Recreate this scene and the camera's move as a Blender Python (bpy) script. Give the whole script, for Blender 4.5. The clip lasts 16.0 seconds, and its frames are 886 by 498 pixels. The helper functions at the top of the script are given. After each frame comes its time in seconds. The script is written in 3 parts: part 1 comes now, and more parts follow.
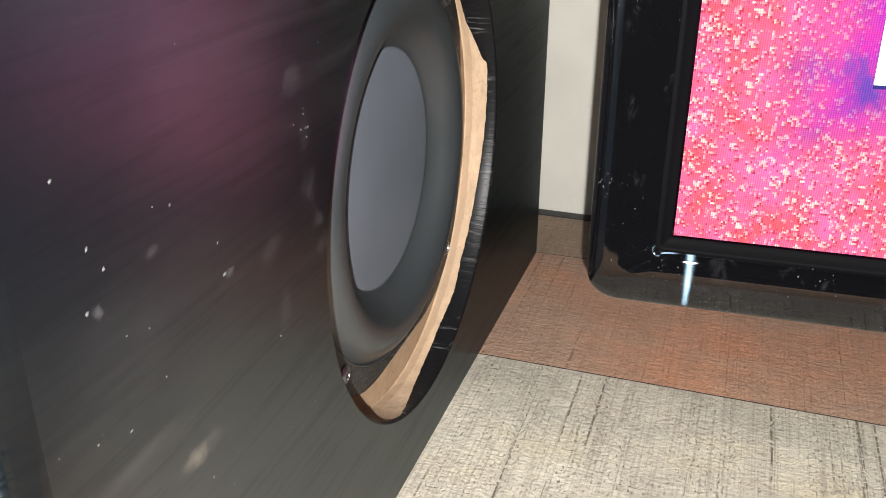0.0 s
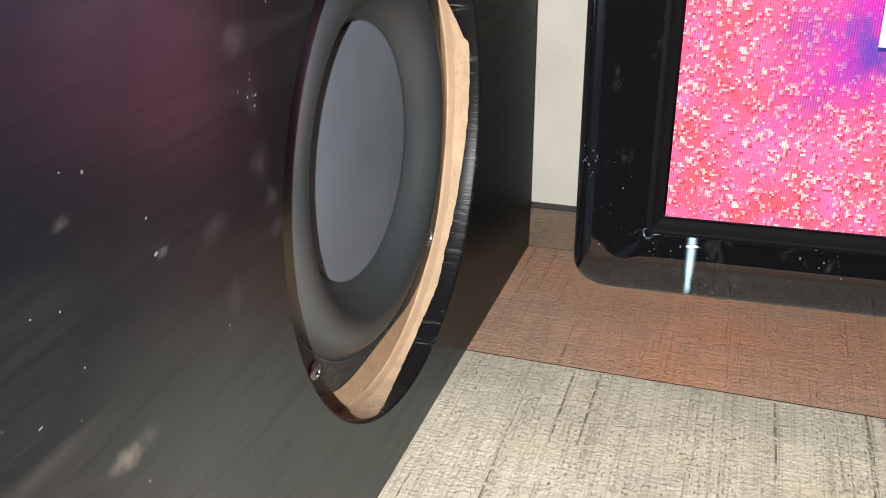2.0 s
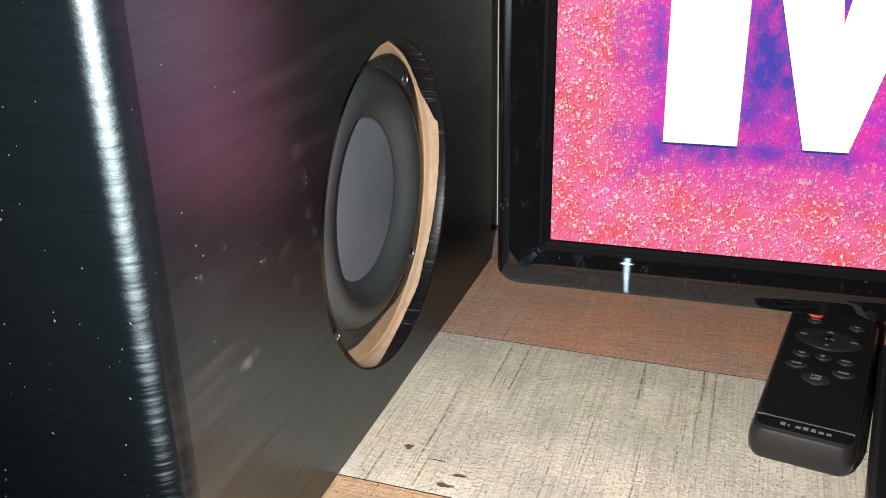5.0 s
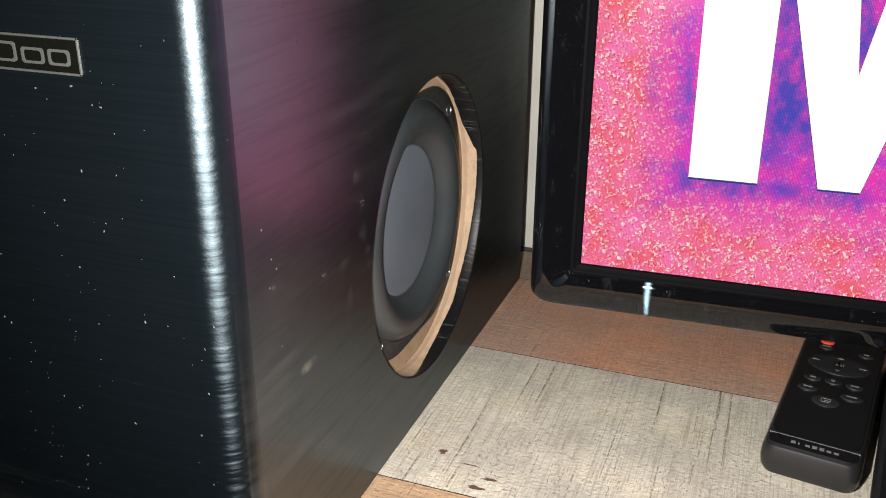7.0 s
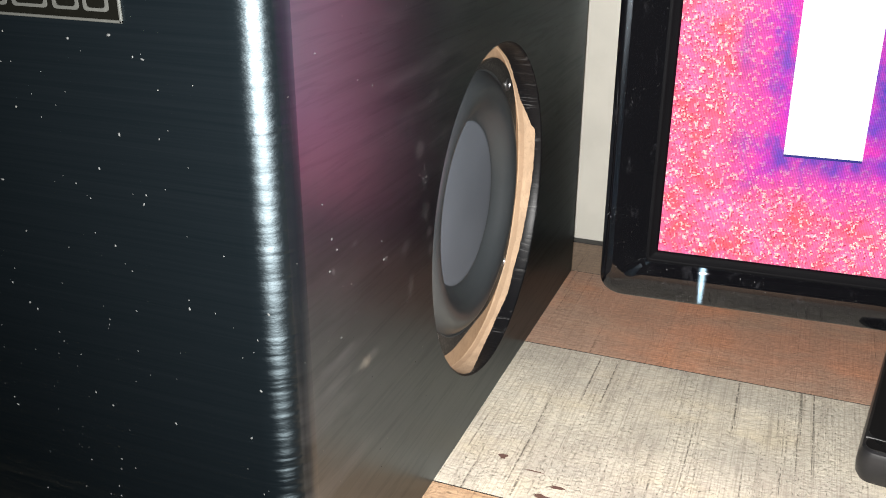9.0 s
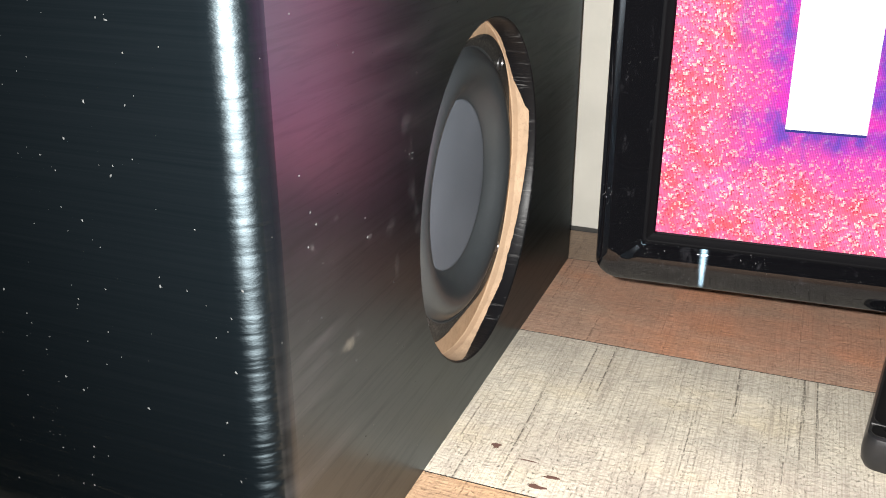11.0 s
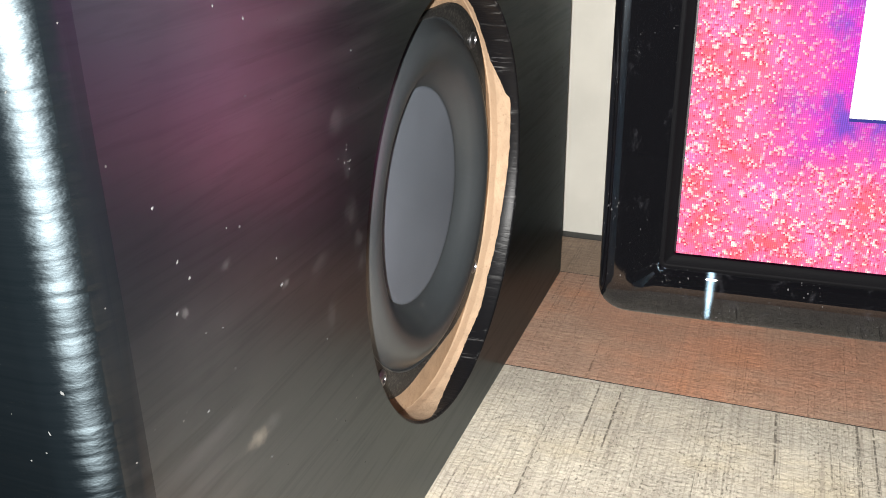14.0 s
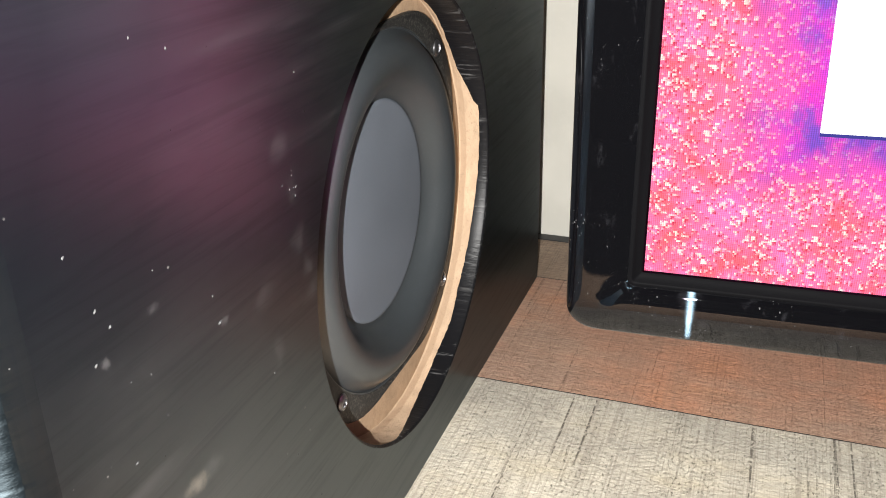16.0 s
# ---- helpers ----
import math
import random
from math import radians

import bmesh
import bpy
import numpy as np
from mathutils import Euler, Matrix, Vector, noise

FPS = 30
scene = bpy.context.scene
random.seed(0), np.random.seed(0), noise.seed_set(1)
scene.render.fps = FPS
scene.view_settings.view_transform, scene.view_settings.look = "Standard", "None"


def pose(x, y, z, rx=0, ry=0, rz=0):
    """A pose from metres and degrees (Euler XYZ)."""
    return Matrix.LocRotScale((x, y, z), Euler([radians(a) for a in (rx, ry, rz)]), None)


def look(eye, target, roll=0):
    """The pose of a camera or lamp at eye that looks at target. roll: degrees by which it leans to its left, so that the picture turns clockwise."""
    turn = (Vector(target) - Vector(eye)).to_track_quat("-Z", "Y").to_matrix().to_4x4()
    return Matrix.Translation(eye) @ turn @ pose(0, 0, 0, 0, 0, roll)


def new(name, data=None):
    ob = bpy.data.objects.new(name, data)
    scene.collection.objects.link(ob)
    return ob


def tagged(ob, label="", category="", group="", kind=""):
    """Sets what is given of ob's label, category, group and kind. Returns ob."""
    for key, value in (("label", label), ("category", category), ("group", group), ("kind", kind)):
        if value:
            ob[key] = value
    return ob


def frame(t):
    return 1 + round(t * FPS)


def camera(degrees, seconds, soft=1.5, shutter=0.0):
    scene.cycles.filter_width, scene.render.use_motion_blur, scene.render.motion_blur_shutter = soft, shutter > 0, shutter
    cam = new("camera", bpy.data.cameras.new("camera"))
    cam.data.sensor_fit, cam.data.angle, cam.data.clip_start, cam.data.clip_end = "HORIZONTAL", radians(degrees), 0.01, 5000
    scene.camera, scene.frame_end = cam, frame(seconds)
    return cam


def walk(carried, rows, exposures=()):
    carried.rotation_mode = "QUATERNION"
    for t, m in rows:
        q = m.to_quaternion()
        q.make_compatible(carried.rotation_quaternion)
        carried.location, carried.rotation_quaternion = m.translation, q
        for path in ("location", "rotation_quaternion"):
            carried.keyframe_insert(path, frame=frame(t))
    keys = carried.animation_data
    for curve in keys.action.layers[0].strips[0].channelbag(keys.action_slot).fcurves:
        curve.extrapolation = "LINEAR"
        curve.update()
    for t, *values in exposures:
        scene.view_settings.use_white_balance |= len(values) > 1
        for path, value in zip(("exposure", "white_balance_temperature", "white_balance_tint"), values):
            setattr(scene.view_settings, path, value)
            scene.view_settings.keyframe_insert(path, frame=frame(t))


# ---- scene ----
cam = camera(51.7, 16.0, soft=1.0)
PATH = [
    (0, (0.104, -0.491, 0.235), (-0.468, 1.228, -0.613), 0.3),
    (0.5, (0.106, -0.491, 0.225), (-0.47, 1.228, -0.619), 0.2),
    (1, (0.109, -0.482, 0.223), (-0.474, 1.237, -0.617), -0.2),
    (1.5, (0.109, -0.47, 0.221), (-0.477, 1.248, -0.618), -0.3),
    (2, (0.108, -0.472, 0.22), (-0.477, 1.248, -0.617), -0.6),
    (2.5, (0.106, -0.479, 0.229), (-0.481, 1.24, -0.607), -0.6),
    (3, (0.112, -0.495, 0.239), (-0.473, 1.225, -0.598), -0.7),
    (3.5, (0.125, -0.524, 0.259), (-0.461, 1.199, -0.57), -0.8),
    (4, (0.141, -0.561, 0.275), (-0.447, 1.163, -0.55), -0.7),
    (4.2, (0.151, -0.58, 0.282), (-0.441, 1.145, -0.539), -0.8),
    (6.3, (0.197, -0.655, 0.304), (-0.44, 1.07, -0.482), -0.6),
    (6.5, (0.193, -0.661, 0.308), (-0.446, 1.065, -0.474), -0.3),
    (7, (0.181, -0.663, 0.312), (-0.466, 1.065, -0.46), 0.3),
    (7.5, (0.159, -0.654, 0.303), (-0.502, 1.071, -0.463), 0.7),
    (8, (0.144, -0.648, 0.294), (-0.525, 1.074, -0.472), 0.7),
    (8.5, (0.142, -0.639, 0.292), (-0.529, 1.078, -0.483), 0.5),
    (9, (0.145, -0.635, 0.288), (-0.534, 1.079, -0.487), 0.2),
    (9.5, (0.144, -0.644, 0.292), (-0.537, 1.07, -0.483), -0.0),
    (10, (0.147, -0.642, 0.297), (-0.533, 1.072, -0.477), -0.1),
    (10.2, (0.151, -0.641, 0.293), (-0.532, 1.071, -0.485), -0.1),
    (12.3, (0.136, -0.569, 0.259), (-0.534, 1.149, -0.514), -0.4),
    (12.5, (0.136, -0.562, 0.258), (-0.533, 1.157, -0.515), -0.6),
    (13, (0.133, -0.55, 0.257), (-0.533, 1.167, -0.524), -0.8),
    (13.5, (0.125, -0.538, 0.254), (-0.533, 1.178, -0.533), -0.9),
    (14, (0.119, -0.524, 0.249), (-0.533, 1.189, -0.551), -0.9),
    (14.5, (0.121, -0.518, 0.251), (-0.528, 1.193, -0.556), -1.2),
    (15, (0.126, -0.513, 0.25), (-0.516, 1.196, -0.566), -1.2),
    (15.5, (0.125, -0.507, 0.249), (-0.517, 1.2, -0.572), -1.2),
    (16, (0.125, -0.505, 0.255), (-0.51, 1.202, -0.571), -1.3),
]
walk(cam, [(t, look(eye, target, roll)) for t, eye, target, roll in PATH],
     [(0, -0.1), (1, -0.03), (2, -0.05), (3, -0.12), (4.2, -0.28), (6.3, -0.46), (7.5, -0.38), (8, -0.18), (9, -0.08), (10.2, -0.04), (12.3, 0.02), (16, 0.08)])

# ---- light: the torch beside the lens, and the lit screen ----
world = bpy.data.worlds.new("dark_room")
world.use_nodes = True
world.node_tree.nodes["Background"].inputs[0].default_value = (0.8, 0.85, 1.0, 1)
world.node_tree.nodes["Background"].inputs[1].default_value = 0.02
scene.world = world

torch_data = bpy.data.lights.new("torch", "SPOT")
torch_data.energy, torch_data.shadow_soft_size = 26.5, 0.002
torch_data.spot_size, torch_data.spot_blend = radians(125), 0.5
torch_data.color = (0.985, 0.965, 0.93)
torch = new("torch", torch_data)
torch.matrix_world = look((0.123, -0.568, 0.255), (0.05, -0.20, 0.10))

# ---- materials ----


def mat(name):
    m = bpy.data.materials.new(name)
    m.use_nodes = True
    return m, m.node_tree.nodes, m.node_tree.links, m.node_tree.nodes["Principled BSDF"]


def setv(b, colour=None, rough=None, metal=None, spec=None):
    if colour:
        b.inputs["Base Color"].default_value = (*colour, 1)
    if rough is not None:
        b.inputs["Roughness"].default_value = rough
    if metal is not None:
        b.inputs["Metallic"].default_value = metal
    if spec is not None:
        b.inputs["Specular IOR Level"].default_value = spec


def coords(n, l, scale=(1, 1, 1), rot=(0, 0, 0), loc=(0, 0, 0)):
    c = n.new("ShaderNodeTexCoord")
    m = n.new("ShaderNodeMapping")
    m.inputs["Scale"].default_value = scale
    m.inputs["Rotation"].default_value = [radians(a) for a in rot]
    m.inputs["Location"].default_value = loc
    l.new(c.outputs["Object"], m.inputs[0])
    return m.outputs[0]


def noise_tex(n, l, vec, scale=1.0, detail=3.0, rough=0.5, distort=0.0):
    t = n.new("ShaderNodeTexNoise")
    t.inputs["Scale"].default_value = scale
    t.inputs["Detail"].default_value = detail
    t.inputs["Roughness"].default_value = rough
    t.inputs["Distortion"].default_value = distort
    l.new(vec, t.inputs["Vector"])
    return t.outputs["Fac"]


def voronoi(n, l, vec, scale, feature="F1", rand=1.0):
    t = n.new("ShaderNodeTexVoronoi")
    t.feature = feature
    t.inputs["Scale"].default_value = scale
    t.inputs["Randomness"].default_value = rand
    l.new(vec, t.inputs["Vector"])
    return t


def ramp(n, l, fac, stops):
    r = n.new("ShaderNodeValToRGB")
    e = r.color_ramp.elements
    while len(e) < len(stops):
        e.new(0.5)
    for k, (p, c) in zip(e, stops):
        k.position = p
        k.color = (c, c, c, 1) if isinstance(c, (int, float)) else (*c, 1)
    l.new(fac, r.inputs[0])
    return r.outputs[0]


def mixc(n, l, fac, a, b, mode="MIX"):
    m = n.new("ShaderNodeMix")
    m.data_type, m.blend_type = "RGBA", mode
    for k, v in ((0, fac), (6, a), (7, b)):
        if isinstance(v, (int, float)):
            m.inputs[k].default_value = v
        elif isinstance(v, tuple):
            m.inputs[k].default_value = (*v, 1)
        else:
            l.new(v, m.inputs[k])
    return m.outputs[2]


def maths(n, l, op, a, b=0.0):
    m = n.new("ShaderNodeMath")
    m.operation = op
    for k, v in ((0, a), (1, b)):
        if isinstance(v, (int, float)):
            m.inputs[k].default_value = v
        else:
            l.new(v, m.inputs[k])
    return m.outputs[0]


def bump(n, l, b, height, strength, dist=0.001):
    k = n.new("ShaderNodeBump")
    k.inputs["Strength"].default_value = strength
    k.inputs["Distance"].default_value = dist
    l.new(height, k.inputs["Height"])
    l.new(k.outputs[0], b.inputs["Normal"])


def skin(n, l, b, gloss, ior):
    """Lay a gloss over a body, stronger at grazing angles."""
    f = n.new("ShaderNodeFresnel")
    f.inputs["IOR"].default_value = ior
    m = n.new("ShaderNodeMixShader")
    l.new(f.outputs[0], m.inputs[0])
    l.new(b.outputs[0], m.inputs[1])
    l.new(gloss.outputs[0], m.inputs[2])
    l.new(m.outputs[0], n["Material Output"].inputs["Surface"])


def make_vinyl():
    """Black wood-grain vinyl with dust specks and rubbed smears; side gloss grows with height."""
    m, n, l, b = mat("black_grain_vinyl")
    grain = noise_tex(n, l, coords(n, l, (9, 9, 900)), 1, 4, 0.65, 0.4)
    broad = noise_tex(n, l, coords(n, l, (5, 5, 60)), 1, 3, 0.5, 0.5)
    smear = noise_tex(n, l, coords(n, l, (1, 9, 120)), 1, 4, 0.6, 0.5)
    smear = ramp(n, l, smear, [(0.46, 0.0), (0.72, 1.0)])
    patch = ramp(n, l, noise_tex(n, l, coords(n, l, (9, 9, 9), (0, 0, 0), (3, 1, 2)), 1, 2), [(0.42, 0.0), (0.65, 1.0)])
    smear = maths(n, l, "MULTIPLY", smear, patch)
    where = n.new("ShaderNodeSeparateXYZ")
    l.new(coords(n, l), where.inputs[0])
    smear = maths(n, l, "MULTIPLY", smear, maths(n, l, "GREATER_THAN", where.outputs[0], -0.002))
    v = voronoi(n, l, coords(n, l), 150)
    size = n.new("ShaderNodeSeparateColor")
    l.new(v.outputs["Color"], size.inputs[0])
    lim = maths(n, l, "MULTIPLY", maths(n, l, "POWER", size.outputs[0], 6.0), 0.06)
    speck = maths(n, l, "LESS_THAN", v.outputs["Distance"], lim)
    speck = maths(n, l, "MULTIPLY", speck, size.outputs[1])
    base = mixc(n, l, grain, (0.0013, 0.0022, 0.0028), (0.0029, 0.0039, 0.0048))
    base = mixc(n, l, maths(n, l, "MULTIPLY", smear, 0.055), base, (0.25, 0.24, 0.24))
    base = mixc(n, l, maths(n, l, "MULTIPLY", speck, 0.2), base, (0.5, 0.5, 0.47))
    # one dried tan splash on the flat side
    near = n.new("ShaderNodeMapping")
    near.vector_type = "TEXTURE"
    near.inputs["Location"].default_value = (0, -0.3515, 0.1060)
    near.inputs["Rotation"].default_value = (radians(-10), 0, 0)
    near.inputs["Scale"].default_value = (0.004, 0.0062, 0.0032)
    l.new(coords(n, l), near.inputs[0])
    span = n.new("ShaderNodeVectorMath")
    span.operation = "LENGTH"
    l.new(near.outputs[0], span.inputs[0])
    ragged = noise_tex(n, l, coords(n, l), 420, 4, 0.65)
    ragged = maths(n, l, "ADD", span.outputs["Value"], maths(n, l, "MULTIPLY", maths(n, l, "SUBTRACT", ragged, 0.5), 1.8))
    base = mixc(n, l, ramp(n, l, ragged, [(0.1, 0.20), (1.0, 0.0)]), base, (0.34, 0.30, 0.24))
    # soft dust prints beside the opening
    for y, z, a, c, amount in ((-0.2960, 0.1785, 0.0060, 0.0050, 0.05), (-0.2905, 0.1640, 0.0040, 0.0052, 0.04), (-0.2895, 0.1480, 0.0055, 0.0052, 0.045), (-0.2860, 0.1375, 0.0046, 0.0040, 0.05), (-0.2840, 0.1290, 0.0040, 0.0046, 0.04), (-0.3310, 0.1425, 0.0020, 0.0015, 0.10), (-0.3120, 0.1400, 0.0075, 0.0036, 0.035), (-0.3570, 0.1590, 0.0024, 0.0018, 0.05), (-0.3745, 0.1550, 0.0017, 0.0017, 0.10), (-0.3440, 0.1070, 0.0050, 0.0036, 0.045), (-0.3070, 0.1200, 0.0042, 0.0060, 0.03)):
        near = n.new("ShaderNodeMapping")
        near.vector_type = "TEXTURE"
        near.inputs["Location"].default_value = (0, y, z)
        near.inputs["Scale"].default_value = (0.004, a, c)
        l.new(coords(n, l), near.inputs[0])
        span = n.new("ShaderNodeVectorMath")
        span.operation = "LENGTH"
        l.new(near.outputs[0], span.inputs[0])
        edge = maths(n, l, "ADD", span.outputs["Value"], maths(n, l, "MULTIPLY", maths(n, l, "SUBTRACT", noise_tex(n, l, coords(n, l, (1, 1, 1), (0, 0, 0), (y * 40, 0, 0)), 330, 5, 0.7), 0.5), 2.6))
        base = mixc(n, l, ramp(n, l, edge, [(0.05, amount), (1.0, 0.0)]), base, (0.32, 0.31, 0.31))
    l.new(base, b.inputs["Base Color"])
    rc = ramp(n, l, smear, [(0.0, 0.50), (1.0, 0.54)])
    setv(b, rough=0.8, spec=0.0)
    rib = noise_tex(n, l, coords(n, l, (9, 9, 140)), 1, 2, 0.5, 0.5)
    relief = maths(n, l, "ADD", maths(n, l, "MULTIPLY", grain, 0.10), maths(n, l, "MULTIPLY", rib, maths(n, l, "MULTIPLY", ramp(n, l, maths(n, l, "MULTIPLY", where.outputs[2], 3.0), [(0.30, 1.0), (0.72, 0.35)]), 8.0)))
    blot = noise_tex(n, l, coords(n, l, (110, 110, 260)), 1, 4, 0.6)
    relief = maths(n, l, "ADD", relief, maths(n, l, "MULTIPLY", blot, 1.6))
    # the flat side is worn smooth, the rounded upright and the face keep their ribs
    flat = ramp(n, l, maths(n, l, "MULTIPLY", maths(n, l, "ADD", where.outputs[0], 0.004), 250.0), [(0.55, 0.0), (0.95, 1.0)])
    relief = maths(n, l, "MULTIPLY", relief, maths(n, l, "SUBTRACT", 1.0, maths(n, l, "MULTIPLY", flat, 0.92)))
    k = n.new("ShaderNodeBump")
    k.inputs["Strength"].default_value = 0.30
    k.inputs["Distance"].default_value = 0.0006
    l.new(relief, k.inputs["Height"])
    t = n.new("ShaderNodeCombineXYZ")
    t.inputs[2].default_value = 1.0
    gloss = n.new("ShaderNodeBsdfAnisotropic")
    gloss.distribution = "BECKMANN"
    l.new(mixc(n, l, flat, (0.72, 0.90, 1.0), (0.82, 0.93, 1.0)), gloss.inputs["Color"])
    gloss.inputs["Anisotropy"].default_value = -0.33
    l.new(rc, gloss.inputs["Roughness"])
    l.new(k.outputs[0], gloss.inputs["Normal"])
    l.new(t.outputs[0], gloss.inputs["Tangent"])
    plain = n.new("ShaderNodeBsdfAnisotropic")
    plain.distribution = "BECKMANN"
    l.new(mixc(n, l, flat, (0.86, 0.96, 1.0), (0.88, 0.96, 1.0)), plain.inputs["Color"])
    l.new(ramp(n, l, smear, [(0.0, 0.29), (1.0, 0.36)]), plain.inputs["Roughness"])
    l.new(k.outputs[0], plain.inputs["Normal"])
    both = n.new("ShaderNodeMixShader")
    l.new(maths(n, l, "ADD", maths(n, l, "MULTIPLY", flat, 0.30), 0.26), both.inputs[0])
    l.new(gloss.outputs[0], both.inputs[1])
    l.new(plain.outputs[0], both.inputs[2])
    face = n.new("ShaderNodeLayerWeight")
    face.inputs["Blend"].default_value = 0.5
    top = n.new("ShaderNodeMixShader")
    shine = ramp(n, l, face.outputs["Facing"], [(0.0, 0.048), (0.32, 0.062), (0.40, 0.13), (0.455, 0.24), (0.52, 0.34), (0.66, 0.35), (1.0, 0.40)])
    # side gloss set by height: strong screen reflection above, weak table reflection below
    height_gloss = maths(n, l, "ADD", where.outputs[2], maths(n, l, "MULTIPLY", maths(n, l, "SUBTRACT", noise_tex(n, l, coords(n, l, (8, 14, 30)), 1, 4, 0.6), 0.5), 0.08))
    height_gloss = ramp(n, l, maths(n, l, "MULTIPLY", height_gloss, 4.0), [(0.52, 0.55), (0.80, 1.0)])
    height_gloss = maths(n, l, "MAXIMUM", height_gloss, maths(n, l, "SUBTRACT", 1.0, flat))
    pores = ramp(n, l, noise_tex(n, l, coords(n, l, (13, 13, 260)), 1, 4, 0.65, 0.9), [(0.34, 0.86), (0.52, 1.0)])
    l.new(maths(n, l, "MULTIPLY", maths(n, l, "MULTIPLY", shine, height_gloss), pores), top.inputs[0])
    l.new(b.outputs[0], top.inputs[1])
    l.new(both.outputs[0], top.inputs[2])
    l.new(top.outputs[0], n["Material Output"].inputs["Surface"])
    return m


def make_plank(name, light, mid, dark, seed, line=1.0, rows=0.0):
    """Printed rustic laminate: saw lines across the board, short cracks along it."""
    m, n, l, b = mat(name)
    off = (seed * 3.7, seed * 1.3, 0)
    big = noise_tex(n, l, coords(n, l, (10, 16, 1), (0, 0, 0), off), 1, 5, 0.62)
    fine = noise_tex(n, l, coords(n, l, (160, 620, 1), (0, 0, 0), off), 1, 4, 0.7)
    row = noise_tex(n, l, coords(n, l, (16, 900, 1), (0, 0, 0), off), 1, 3, 0.6, 0.1)
    comb = noise_tex(n, l, coords(n, l, (800, 18, 1), (0, 0, 1.5), off), 1, 3, 0.65, 0.15)
    saw = noise_tex(n, l, coords(n, l, (460, 5, 1), (0, 0, 1.5), off), 1, 2, 0.5, 0.1)
    band = noise_tex(n, l, coords(n, l, (60, 4, 1), (0, 0, 1.5), off), 1, 3, 0.5)
    dash = noise_tex(n, l, coords(n, l, (300, 850, 1), (0, 0, 0), off), 1, 3, 0.65, 1.2)
    cracks = noise_tex(n, l, coords(n, l, (70, 22, 1), (0, 0, 0), (seed, 2, 0)), 1, 4, 0.65)
    c = mixc(n, l, ramp(n, l, big, [(0.40, 0.0), (0.58, 1.0)]), mid, light)
    wash = noise_tex(n, l, coords(n, l, (13, 26, 1), (0, 0, 0), (seed * 5.1, 7, 0)), 1, 4, 0.6)
    c = mixc(n, l, ramp(n, l, wash, [(0.40, 0.32), (0.52, 0.0)]), c, tuple(0.75 * k * f for k, f in zip(mid, (0.94, 1.0, 1.1))))
    c = mixc(n, l, ramp(n, l, wash, [(0.54, 0.0), (0.66, 0.35)]), c, tuple(k * f for k, f in zip(light, (1.02, 0.94, 0.74))))
    c = mixc(n, l, ramp(n, l, fine, [(0.40, 0.38), (0.56, 0.0)]), c, dark)
    c = mixc(n, l, ramp(n, l, row, [(0.38, rows), (0.56, 0.0)]), c, dark)
    c = mixc(n, l, ramp(n, l, comb, [(0.38, 0.42 * line), (0.52, 0.0)]), c, dark)
    c = mixc(n, l, ramp(n, l, band, [(0.36, 0.35), (0.54, 0.0)]), c, tuple(0.55 * k + 0.45 * d for k, d in zip(mid, dark)))
    sawm = ramp(n, l, saw, [(0.30, 1.0), (0.36, 0.0)])
    gaps = ramp(n, l, noise_tex(n, l, coords(n, l, (300, 420, 1), (0, 0, 0), off), 1, 3, 0.65), [(0.44, 0.0), (0.52, 1.0)])
    sawm = maths(n, l, "MULTIPLY", maths(n, l, "MULTIPLY", sawm, gaps), 0.75 * line)
    c = mixc(n, l, sawm, c, tuple(0.4 * k for k in dark))
    dm = maths(n, l, "MULTIPLY", ramp(n, l, dash, [(0.33, 1.0), (0.385, 0.0)]), ramp(n, l, cracks, [(0.40, 0.08), (0.54, 1.0)]))
    dm = maths(n, l, "MULTIPLY", dm, 0.45)
    c = mixc(n, l, dm, c, tuple(0.35 * k for k in dark))
    # short upright ticks gathered in columns
    tick = noise_tex(n, l, coords(n, l, (900, 420, 1), (0, 0, 1.5), (seed * 1.9, 3, 0)), 1, 4, 0.7, 0.0)
    column = noise_tex(n, l, coords(n, l, (120, 6, 1), (0, 0, 1.5), (seed * 4.3, 1, 0)), 1, 3, 0.6)
    tick = maths(n, l, "MULTIPLY", ramp(n, l, tick, [(0.35, 1.0), (0.42, 0.0)]), ramp(n, l, column, [(0.42, 0.2), (0.56, 1.0)]))
    c = mixc(n, l, maths(n, l, "MULTIPLY", tick, 0.68 * line), c, tuple(0.42 * k for k in dark))
    dm = maths(n, l, "ADD", dm, tick)
    l.new(c, b.inputs["Base Color"])
    setv(b, rough=0.6, spec=0.2)
    h = maths(n, l, "SUBTRACT", maths(n, l, "MULTIPLY", fine, 0.3), maths(n, l, "ADD", sawm, dm))
    pore = noise_tex(n, l, coords(n, l, (380, 560, 1), (0, 0, 0), (seed * 2.3, 5, 0)), 1, 4, 0.7, 0.4)
    h = maths(n, l, "ADD", h, maths(n, l, "MULTIPLY", ramp(n, l, pore, [(0.34, 0.0), (0.60, 1.0)]), 0.26))
    h = maths(n, l, "ADD", h, maths(n, l, "MULTIPLY", row, 0.9 * rows))
    bump(n, l, b, h, 0.9, 0.0008)
    return m


